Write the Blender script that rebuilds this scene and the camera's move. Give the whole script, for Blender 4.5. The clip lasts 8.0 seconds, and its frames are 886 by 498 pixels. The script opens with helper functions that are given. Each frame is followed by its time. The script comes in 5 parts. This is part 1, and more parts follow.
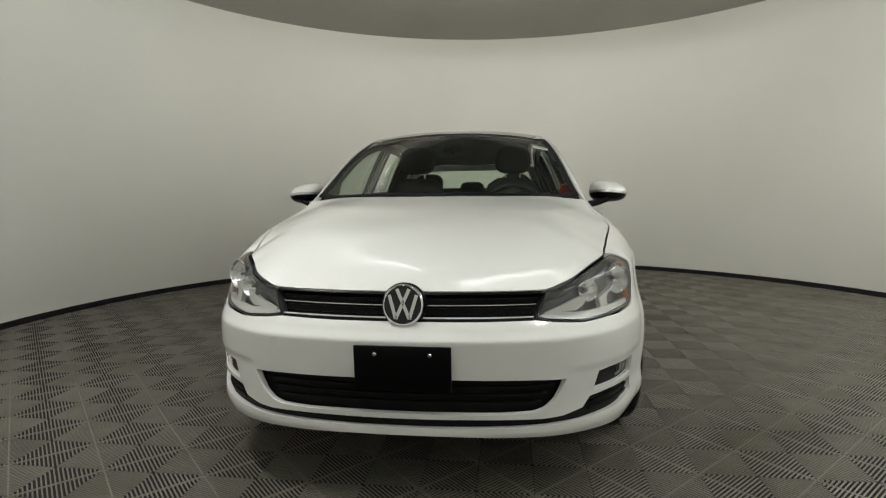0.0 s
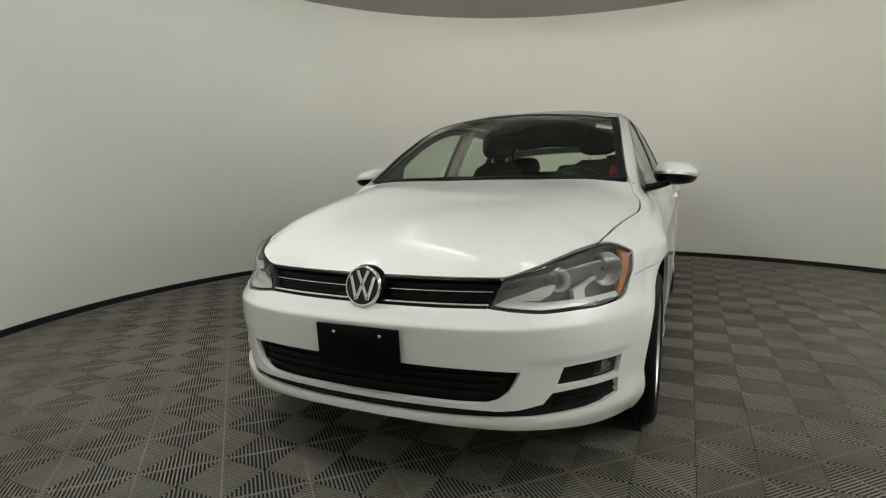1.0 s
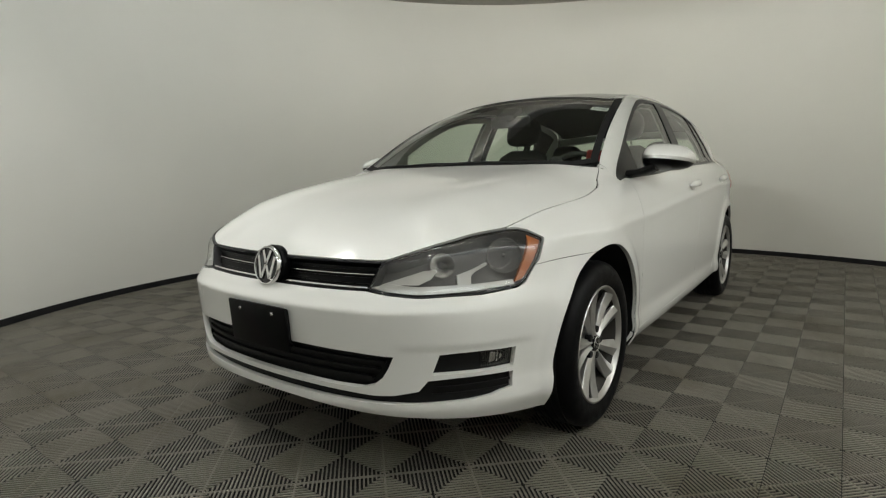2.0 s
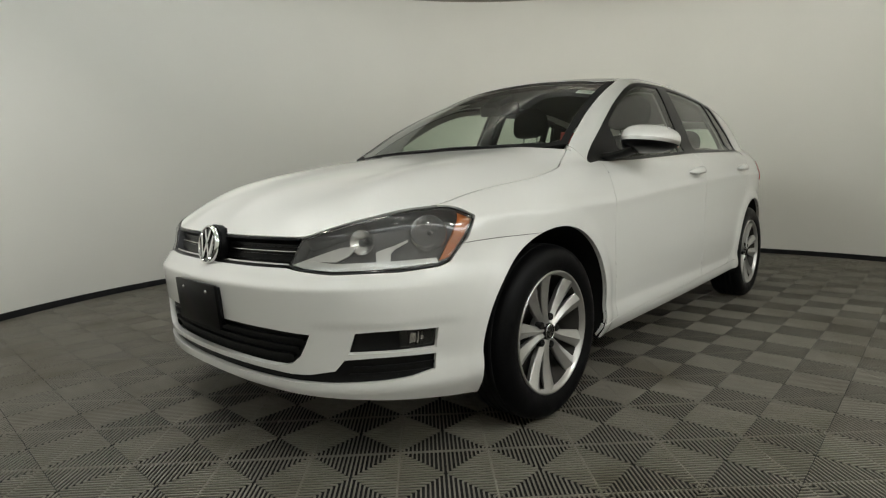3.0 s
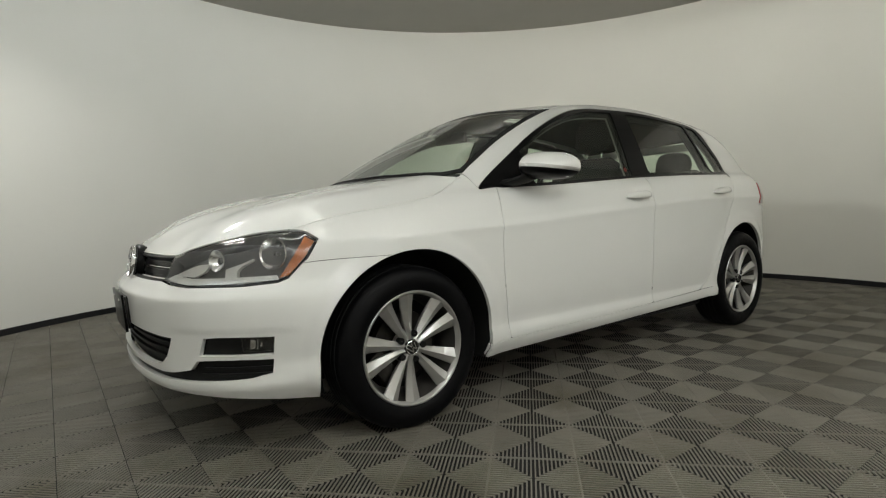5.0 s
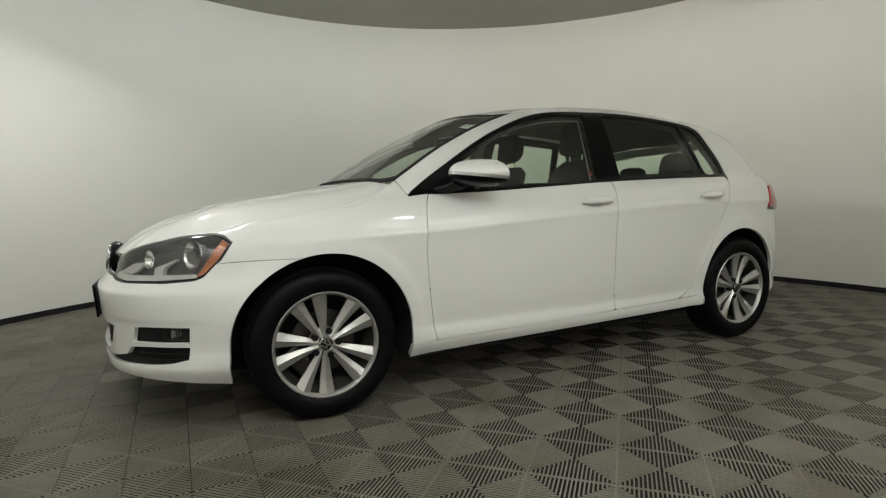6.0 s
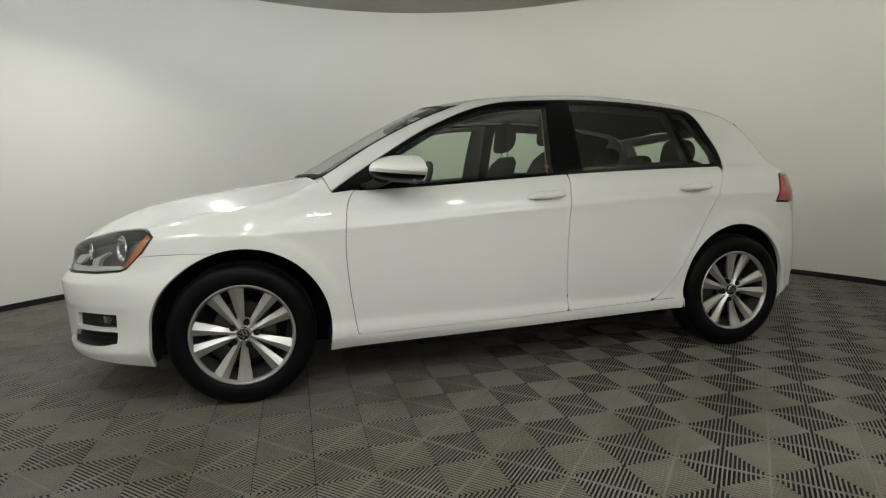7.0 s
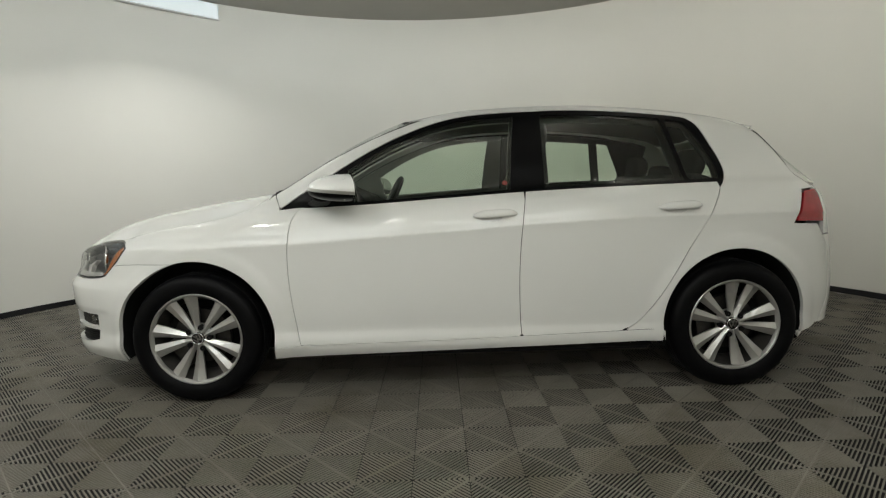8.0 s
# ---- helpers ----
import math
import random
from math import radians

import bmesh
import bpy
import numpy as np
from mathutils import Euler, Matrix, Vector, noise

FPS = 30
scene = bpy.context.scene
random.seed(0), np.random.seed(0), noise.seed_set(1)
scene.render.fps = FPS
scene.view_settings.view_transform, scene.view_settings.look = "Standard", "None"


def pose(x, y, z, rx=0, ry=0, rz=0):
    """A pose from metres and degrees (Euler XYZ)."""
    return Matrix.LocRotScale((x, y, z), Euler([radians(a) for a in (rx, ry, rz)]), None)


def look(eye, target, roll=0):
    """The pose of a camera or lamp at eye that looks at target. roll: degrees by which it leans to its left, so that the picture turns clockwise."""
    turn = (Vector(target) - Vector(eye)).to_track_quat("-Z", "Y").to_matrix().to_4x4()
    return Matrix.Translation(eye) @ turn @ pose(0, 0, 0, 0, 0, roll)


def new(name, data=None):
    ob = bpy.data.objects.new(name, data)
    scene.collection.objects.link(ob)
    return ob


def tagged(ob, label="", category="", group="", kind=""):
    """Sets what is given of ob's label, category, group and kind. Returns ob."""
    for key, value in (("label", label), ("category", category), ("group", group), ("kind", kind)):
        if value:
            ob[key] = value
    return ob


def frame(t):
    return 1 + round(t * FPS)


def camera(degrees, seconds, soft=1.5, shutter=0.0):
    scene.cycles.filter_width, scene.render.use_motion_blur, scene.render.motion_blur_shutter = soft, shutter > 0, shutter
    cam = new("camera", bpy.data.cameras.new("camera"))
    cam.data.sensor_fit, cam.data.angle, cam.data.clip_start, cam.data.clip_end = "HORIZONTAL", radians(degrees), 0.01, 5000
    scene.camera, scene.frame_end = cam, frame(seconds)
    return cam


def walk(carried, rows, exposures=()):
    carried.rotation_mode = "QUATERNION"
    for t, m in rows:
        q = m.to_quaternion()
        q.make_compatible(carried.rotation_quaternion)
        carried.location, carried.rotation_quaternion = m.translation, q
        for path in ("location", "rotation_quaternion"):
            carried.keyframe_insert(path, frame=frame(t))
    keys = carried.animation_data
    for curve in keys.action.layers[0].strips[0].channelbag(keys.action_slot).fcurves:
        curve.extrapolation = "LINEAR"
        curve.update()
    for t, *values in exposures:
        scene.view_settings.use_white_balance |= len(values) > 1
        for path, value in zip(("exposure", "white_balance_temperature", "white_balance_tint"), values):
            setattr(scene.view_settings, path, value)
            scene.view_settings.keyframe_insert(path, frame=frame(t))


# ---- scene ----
cam = camera(78.5, 8.0, soft=1.2)
PATH = [
    (0, (0.338, -2.517, 1.033), (0.099, -0.542, 0.82), -0.5),
    (0.5, (0.645, -2.45, 1.011), (0.0, -0.569, 0.789), -0.9),
    (1, (0.975, -2.329, 1.02), (0.156, -0.523, 0.76), -1.1),
    (1.5, (1.304, -2.187, 0.998), (0.36, -0.445, 0.725), -1.0),
    (2, (1.585, -1.95, 0.965), (0.405, -0.358, 0.694), -1.2),
    (2.2, (1.678, -1.842, 0.936), (0.446, -0.289, 0.673), -1.6),
    (3.3, (1.953, -1.609, 0.853), (0.581, -0.175, 0.609), -1.4),
    (3.5, (2.017, -1.571, 0.862), (0.64, -0.142, 0.615), -1.3),
    (4, (2.187, -1.462, 0.867), (0.78, -0.058, 0.647), -1.3),
    (4.2, (2.259, -1.409, 0.859), (0.819, -0.035, 0.66), -1.4),
    (5.3, (2.748, -0.963, 0.85), (1.074, 0.121, 0.697), -1.7),
    (5.5, (2.849, -0.852, 0.866), (1.137, 0.17, 0.706), -1.5),
    (6, (3.07, -0.537, 0.906), (1.282, 0.343, 0.725), -1.2),
    (6.5, (3.239, -0.159, 0.915), (1.381, 0.552, 0.715), -1.5),
    (7, (3.34, 0.244, 0.955), (1.424, 0.765, 0.715), -1.4),
    (7.5, (3.429, 0.667, 0.988), (1.462, 0.941, 0.752), -1.3),
    (8, (3.435, 1.173, 1.028), (1.449, 1.193, 0.793), -1.4),
]
EXPOSURES = [(0.0, 0.0), (8.0, 0.0)]
walk(cam, [(t, look(eye, target, roll)) for t, eye, target, roll in PATH], exposures=EXPOSURES)

# ---- world and lights ----
world = bpy.data.worlds.new("world")
scene.world = world
world.use_nodes = True
world.node_tree.nodes["Background"].inputs[0].default_value = (0.05, 0.05, 0.05, 1)
world.node_tree.nodes["Background"].inputs[1].default_value = 0.2

ROOM, RADIUS, CEILING = (0.38, 1.14), 3.92, 3.05
# unseen lamps added in a ring under the ceiling, turned to the wall to brighten it: angle round the room in degrees,
# share of the light, warm (0) to cool (1)
WALL_FILLS = [(0, 0.7, 0), (40, 0.50, 0), (80, 0.62, 0), (120, 0.90, 0), (160, 1.0, 0.3), (200, 1.15, 0.8), (232, 1.02, 1), (280, 0.8, 0.7), (325, 0.6, 0.2)]
WASH_WATTS, WASH_REACH, WASH_HEIGHT, WASH_DIP = 7.6, 1.45, 2.90, 5
# small downlights in the ceiling: x, y, share
DOWNLIGHTS = [(-1.5, -0.9, 1.1), (-0.4, -1.6, 0.25), (1.6, -1.7, 0.3), (2.75, -0.6, 0.8), (3.62, 0.5, 0.9), (3.58, 1.8, 0.9)]
DOWN_WATTS = 16.0

# light boxes on the wall, facing into the room: angle round the room, height, width, depth, watts, spread in degrees, tilt down
# first a glowing panel that stands in for a bright reflection on the wall
WALL_GLINTS = [(-134.5, 2.955, 1.26, 0.15)]
BOXES = [(-106, 2.68, 0.8, 0.24, 10.0, 66, 5), (-83, 2.5, 1.5, 0.7, 3.5, 180, 12), (-52, 2.45, 2.0, 0.9, 8.0, 180, 12), (-20, 2.45, 2.0, 0.9, 17.0, 180, 12), (12, 2.45, 2.0, 0.9, 17.0, 180, 12)]


def panel_pose(angle, z):
    a = radians(angle)
    return pose(ROOM[0] + (RADIUS - 0.075) * math.cos(a), ROOM[1] + (RADIUS - 0.075) * math.sin(a), z, 0, 0, angle)


def wall_fill_pose(angle):
    a = radians(angle)
    return pose(ROOM[0] + WASH_REACH * math.cos(a), ROOM[1] + WASH_REACH * math.sin(a), WASH_HEIGHT, 0, 0, angle) @ pose(0, 0, 0, 0, WASH_DIP - 90, 0)


for angle, share, cool in WALL_FILLS:
    data = bpy.data.lights.new("wall_fill_light", "AREA")
    data.shape, data.size, data.size_y, data.energy = "RECTANGLE", 0.22, 1.0, WASH_WATTS * share
    data.color = (1.0 - 0.13 * cool, 0.99, 0.885 + 0.17 * cool)
    lamp = new("wall_fill_light", data)
    lamp.matrix_world = wall_fill_pose(angle) @ pose(0, 0, -0.03)
for angle, z, width, depth, watts, spread, dip in BOXES:
    data = bpy.data.lights.new("panel_light", "AREA")
    data.shape, data.size, data.size_y, data.energy, data.color = "RECTANGLE", depth, width, watts, (0.98, 1.0, 0.945)
    data.spread = radians(spread)
    lamp = new("panel_light", data)
    lamp.matrix_world = panel_pose(angle, z) @ pose(-0.02, 0, 0, 0, 90 - dip, 0)
for x, y, share in DOWNLIGHTS:
    data = bpy.data.lights.new("downlight", "AREA")
    data.shape, data.size, data.energy, data.color = "DISK", 0.20, DOWN_WATTS * share, (1.0, 0.995, 0.95)
    data.spread = radians(118)
    lamp = new("downlight", data)
    lamp.location = (x, y, CEILING - 0.03)


# ---- materials ----
def material(name, colour, rough=0.5, metal=0.0, vary=0.0, scale=8.0, bump=0.0, bump_scale=60.0, coat=0.0, coat_rough=0.03,
             rough_vary=0.0, stain=None, stain_scale=1.0, stain_amount=0.5, random_value=0.0, spec=0.5):
    m = bpy.data.materials.new(name)
    m.use_nodes = True
    nt = m.node_tree
    p = nt.nodes["Principled BSDF"]
    p.inputs["Base Color"].default_value = (*colour, 1)
    p.inputs["Roughness"].default_value = rough
    p.inputs["Metallic"].default_value = metal
    p.inputs["Coat Weight"].default_value = coat
    p.inputs["Coat Roughness"].default_value = coat_rough
    p.inputs["Specular IOR Level"].default_value = spec
    co = nt.nodes.new("ShaderNodeTexCoord")
    out = None
    if vary or random_value:
        n = nt.nodes.new("ShaderNodeTexNoise")
        n.inputs["Scale"].default_value, n.inputs["Detail"].default_value = scale, 6
        nt.links.new(co.outputs["Object"], n.inputs["Vector"])
        mr = nt.nodes.new("ShaderNodeMapRange")
        mr.inputs["From Min"].default_value, mr.inputs["From Max"].default_value = 0.25, 0.75
        mr.inputs["To Min"].default_value, mr.inputs["To Max"].default_value = 1 - vary, 1 + vary
        nt.links.new(n.outputs["Fac"], mr.inputs["Value"])
        hsv = nt.nodes.new("ShaderNodeHueSaturation")
        hsv.inputs["Color"].default_value = (*colour, 1)
        value = mr.outputs["Result"]
        if random_value:
            oi = nt.nodes.new("ShaderNodeObjectInfo")
            r2 = nt.nodes.new("ShaderNodeMapRange")
            r2.inputs["To Min"].default_value, r2.inputs["To Max"].default_value = 1 - random_value, 1 + random_value
            nt.links.new(oi.outputs["Random"], r2.inputs["Value"])
            mul = nt.nodes.new("ShaderNodeMath")
            mul.operation = "MULTIPLY"
            nt.links.new(value, mul.inputs[0])
            nt.links.new(r2.outputs["Result"], mul.inputs[1])
            value = mul.outputs[0]
        nt.links.new(value, hsv.inputs["Value"])
        out = hsv.outputs["Color"]
        if rough_vary:
            rr = nt.nodes.new("ShaderNodeMapRange")
            rr.inputs["From Min"].default_value, rr.inputs["From Max"].default_value = 0.3, 0.7
            rr.inputs["To Min"].default_value, rr.inputs["To Max"].default_value = rough - rough_vary, rough + rough_vary
            nt.links.new(n.outputs["Fac"], rr.inputs["Value"])
            nt.links.new(rr.outputs["Result"], p.inputs["Roughness"])
    if stain:
        geo = nt.nodes.new("ShaderNodeNewGeometry")
        s = nt.nodes.new("ShaderNodeTexNoise")
        s.inputs["Scale"].default_value, s.inputs["Detail"].default_value = stain_scale, 5
        nt.links.new(geo.outputs["Position"], s.inputs["Vector"])
        ramp = nt.nodes.new("ShaderNodeMapRange")
        ramp.inputs["From Min"].default_value, ramp.inputs["From Max"].default_value = 0.5, 0.72
        ramp.inputs["To Min"].default_value, ramp.inputs["To Max"].default_value = 0, stain_amount
        nt.links.new(s.outputs["Fac"], ramp.inputs["Value"])
        mix = nt.nodes.new("ShaderNodeMix")
        mix.data_type = "RGBA"
        mix.inputs[6].default_value = (*colour, 1)
        mix.inputs[7].default_value = (*stain, 1)
        if out:
            nt.links.new(out, mix.inputs[6])
        nt.links.new(ramp.outputs["Result"], mix.inputs[0])
        out = mix.outputs[2]
    if out:
        nt.links.new(out, p.inputs["Base Color"])
    if bump:
        n2 = nt.nodes.new("ShaderNodeTexNoise")
        n2.inputs["Scale"].default_value, n2.inputs["Detail"].default_value = bump_scale, 3
        nt.links.new(co.outputs["Object"], n2.inputs["Vector"])
        b = nt.nodes.new("ShaderNodeBump")
        b.inputs["Strength"].default_value, b.inputs["Distance"].default_value = bump, 0.01
        nt.links.new(n2.outputs["Fac"], b.inputs["Height"])
        nt.links.new(b.outputs["Normal"], p.inputs["Normal"])
    return m


def glass(name, tint, rough=0.0):
    """Thin clear pane: tinted straight-through light and a mirror-like sheen by Fresnel."""
    m = bpy.data.materials.new(name)
    m.use_nodes = True
    nt = m.node_tree
    nt.nodes.remove(nt.nodes["Principled BSDF"])
    tr = nt.nodes.new("ShaderNodeBsdfTransparent")
    tr.inputs[0].default_value = (*tint, 1)
    gl = nt.nodes.new("ShaderNodeBsdfGlossy")
    gl.inputs["Roughness"].default_value = rough
    lw = nt.nodes.new("ShaderNodeLayerWeight")
    lw.inputs["Blend"].default_value = 0.5
    pw = nt.nodes.new("ShaderNodeMath")
    pw.operation, pw.inputs[1].default_value = "POWER", 5
    nt.links.new(lw.outputs["Facing"], pw.inputs[0])
    fr = nt.nodes.new("ShaderNodeMath")
    fr.operation, fr.inputs[1].default_value, fr.inputs[2].default_value = "MULTIPLY_ADD", 0.91, 0.085
    nt.links.new(pw.outputs[0], fr.inputs[0])
    mx = nt.nodes.new("ShaderNodeMixShader")
    nt.links.new(fr.outputs[0], mx.inputs[0])
    nt.links.new(tr.outputs[0], mx.inputs[1])
    nt.links.new(gl.outputs[0], mx.inputs[2])
    nt.links.new(mx.outputs[0], nt.nodes["Material Output"].inputs[0])
    return m


def glow(name, colour, strength):
    m = bpy.data.materials.new(name)
    m.use_nodes = True
    p = m.node_tree.nodes["Principled BSDF"]
    p.inputs["Base Color"].default_value = (*colour, 1)
    p.inputs["Emission Color"].default_value = (*colour, 1)
    p.inputs["Emission Strength"].default_value = strength
    return m


PAINT = material("white_car_paint", (0.78, 0.78, 0.755), 0.42, vary=0.012, scale=3, bump=0.004, bump_scale=300, coat=1.0, coat_rough=0.09)
WALL = material("matt_white_wall", (0.70, 0.69, 0.645), 0.75, vary=0.02, scale=1.3, bump=0.03, bump_scale=90, coat=0.2, coat_rough=0.3)
CEIL = material("grey_ceiling", (0.42, 0.41, 0.375), 0.9, vary=0.03, scale=2, bump=0.05, bump_scale=80)
TILE = material("grey_plastic_tile", (0.184, 0.172, 0.144), 0.5, vary=0.18, scale=7, bump=0.05, bump_scale=200, rough_vary=0.1,
                stain=(0.115, 0.100, 0.072), stain_scale=2.2, stain_amount=0.85, random_value=0.07)
UNDER = material("dark_subfloor", (0.006, 0.006, 0.006), 0.9, vary=0.2, scale=10)
BASE = material("black_rubber_baseboard", (0.012, 0.012, 0.014), 0.3, vary=0.3, scale=9, bump=0.04)
BLACK = material("gloss_black_plastic", (0.008, 0.008, 0.009), 0.12, vary=0.1, scale=20)
MATT = material("matt_black_plastic", (0.006, 0.006, 0.006), 0.5, spec=0.2, vary=0.2, scale=30, bump=0.1, bump_scale=500)
LINER = material("black_felt", (0.003, 0.003, 0.003), 0.95, vary=0.2, scale=40)
RUBBER = material("tyre_rubber", (0.0035, 0.0035, 0.004), 0.45, spec=0.10, vary=0.25, scale=25, bump=0.06, bump_scale=150, rough_vary=0.1)
ALLOY = material("silver_alloy", (0.50, 0.495, 0.48), 0.32, metal=0.8, vary=0.04, scale=12, coat=0.5, coat_rough=0.08)
CHROME = material("chrome", (0.72, 0.72, 0.72), 0.07, metal=1.0, vary=0.02, scale=20)
SATIN = material("satin_silver_plastic", (0.66, 0.66, 0.65), 0.3, metal=0.45, vary=0.04, scale=20)
IRON = material("cast_iron_disc", (0.06, 0.056, 0.052), 0.4, metal=0.9, vary=0.2, scale=30, bump=0.1)
AMBER = material("amber_reflector", (0.45, 0.13, 0.03), 0.2, vary=0.15, scale=40, bump=0.2, bump_scale=300, coat=1)
RED = material("red_lamp_plastic", (0.34, 0.010, 0.016), 0.12, vary=0.15, scale=30, coat=1)
SILVERING = material("lamp_reflector", (0.85, 0.85, 0.85), 0.24, metal=1.0, vary=0.05, scale=30, bump=0.12, bump_scale=45)
LAMPGREY = material("lamp_housing", (0.12, 0.12, 0.125), 0.3, vary=0.1, scale=20, metal=0.3)
CLOTH = material("black_cloth", (0.017, 0.017, 0.018), 0.9, vary=0.3, scale=60, bump=0.3, bump_scale=400)
TRIM = material("grey_interior_trim", (0.25, 0.247, 0.23), 0.7, vary=0.05, scale=20, bump=0.1, bump_scale=300)
HEADLINER = material("dark_headliner", (0.065, 0.064, 0.06), 0.9, vary=0.05, scale=30, bump=0.1, bump_scale=300)
DASH = material("dark_dashboard", (0.016, 0.016, 0.017), 0.6, vary=0.2, scale=40, bump=0.2, bump_scale=500)
PAPER = material("white_paper", (0.75, 0.75, 0.74), 0.7, vary=0.03, scale=30)
INK = material("grey_print", (0.25, 0.27, 0.27), 0.7, vary=0.1, scale=30)
REDTAG = material("red_tag", (0.36, 0.04, 0.04), 0.5, vary=0.1, scale=40)
WINDSCREEN = glass("windscreen_glass", (0.87, 0.94, 0.87))
SIDEGLASS = glass("side_glass", (0.85, 0.94, 0.85))
TINTED = glass("tinted_roof_glass", (0.03, 0.035, 0.03))
CLEAR = glass("clear_lens", (0.93, 0.93, 0.92), 0.02)
# light box fronts, and the glow put in for the wall's reflection
COOL_GLOW = glow("cool_glow", (0.80, 0.88, 0.92), 0.32)
TUBE = glow("lamp_diffuser", (1.0, 0.97, 0.9), 6.0)
GRILLEBLACK = material("deep_black_plastic", (0.0025, 0.0025, 0.003), 0.28, vary=0.1, scale=20, spec=0.12)
BARREL = material("dark_wheel_barrel", (0.05, 0.047, 0.043), 0.5, metal=0.5, vary=0.2, scale=20)


# ---- mesh helpers ----
def part(name, bm, mat, parent=None, label="", smooth=True):
    me = bpy.data.meshes.new(name)
    bm.normal_update()
    bm.to_mesh(me)
    bm.free()
    for f in me.polygons:
        f.use_smooth = smooth
    ob = new(name, me)
    for x in (mat if isinstance(mat, (list, tuple)) else [mat]):
        me.materials.append(x)
    if smooth:
        me.set_sharp_from_angle(angle=radians(38))
    ob.parent = parent
    return tagged(ob, label) if label else ob


def mesh_part(name, verts, faces, mat, parent=None, label="", smooth=True, normals=None):
    me = bpy.data.meshes.new(name)
    me.from_pydata([tuple(v) for v in verts], [], [tuple(f) for f in faces])
    for f in me.polygons:
        f.use_smooth = smooth
    me.materials.append(mat)
    if normals is not None:
        me.normals_split_custom_set_from_vertices([tuple(n) for n in normals])
    elif smooth:
        me.set_sharp_from_angle(angle=radians(38))
    ob = new(name, me)
    ob.parent = parent
    return tagged(ob, label) if label else ob


def box_bm(w, d, h, bevel=0.0, seg=2, at=(0, 0, 0), rot=None, bm=None):
    own = bmesh.new()
    bmesh.ops.create_cube(own, size=1, matrix=Matrix.Diagonal((w, d, h, 1)))
    if bevel:
        bmesh.ops.bevel(own, geom=own.edges[:], offset=bevel, segments=seg, profile=0.6, affect="EDGES")
    m = Matrix.Translation(at) @ (rot.to_4x4() if rot else Matrix())
    own.transform(m)
    if bm is None:
        return own
    me = bpy.data.meshes.new("tmp")
    own.to_mesh(me)
    own.free()
    bm.from_mesh(me)
    bpy.data.meshes.remove(me)
    return bm


def lathe_bm(profile, n=64, axis="X", closed=False, bm=None):
    """Turns a profile of (radius, along) about an axis."""
    bm = bm or bmesh.new()
    rings = []
    for k in range(n):
        a = 2 * math.pi * k / n
        c, s = math.cos(a), math.sin(a)
        ring = []
        for r, h in profile:
            ring.append(bm.verts.new({"X": (h, r * c, r * s), "Y": (r * c, h, r * s), "Z": (r * c, r * s, h)}[axis]))
        rings.append(ring)
    m = len(profile)
    for k in range(n):
        a, b = rings[k], rings[(k + 1) % n]
        for i in range(m if closed else m - 1):
            j = (i + 1) % m
            bm.faces.new((a[i], a[j], b[j], b[i]))
    bmesh.ops.remove_doubles(bm, verts=bm.verts, dist=1e-5)
    bmesh.ops.recalc_face_normals(bm, faces=bm.faces)
    return bm


def tube_bm(points, radius, n=8, bm=None, closed=False):
    bm = bm or bmesh.new()
    pts = [Vector(p) for p in points]
    rings = []
    for i, p in enumerate(pts):
        a = pts[i - 1] if i or closed else pts[0]
        b = pts[(i + 1) % len(pts)] if i < len(pts) - 1 or closed else pts[-1]
        d = (b - a).normalized()
        u = d.orthogonal().normalized() if abs(d.z) > 0.95 else d.cross(Vector((0, 0, 1))).normalized()
        v = d.cross(u)
        r = radius[i] if isinstance(radius, (list, tuple)) else radius
        rings.append([bm.verts.new(p + r * (math.cos(2 * math.pi * k / n) * u + math.sin(2 * math.pi * k / n) * v)) for k in range(n)])
    for i in range(len(rings) - (0 if closed else 1)):
        a, b = rings[i], rings[(i + 1) % len(rings)]
        for k in range(n):
            bm.faces.new((a[k], a[(k + 1) % n], b[(k + 1) % n], b[k]))
    if not closed:
        bm.faces.new(rings[0][::-1])
        bm.faces.new(rings[-1])
    bmesh.ops.recalc_face_normals(bm, faces=bm.faces)
    return bm


# ---- curves ----
def pchip(points):
    """A smooth curve through (x, y) points that never overshoots; takes numbers or arrays."""
    x, y = np.array([p[0] for p in points], float), np.array([p[1] for p in points], float)
    h, d = np.diff(x), np.diff(y) / np.diff(x)
    m = np.zeros_like(x)
    m[0], m[-1] = d[0], d[-1]
    for i in range(1, len(x) - 1):
        if d[i - 1] * d[i] > 0:
            w1, w2 = 2 * h[i] + h[i - 1], h[i] + 2 * h[i - 1]
            m[i] = (w1 + w2) / (w1 / d[i - 1] + w2 / d[i])

    def f(q):
        q = np.clip(np.asarray(q, float), x[0], x[-1])
        i = np.clip(np.searchsorted(x, q) - 1, 0, len(x) - 2)
        t = (q - x[i]) / h[i]
        return ((1 + 2 * t) * (1 - t) ** 2 * y[i] + t * (1 - t) ** 2 * h[i] * m[i] + t * t * (3 - 2 * t) * y[i + 1] + t * t * (t - 1) * h[i] * m[i + 1])
    return f


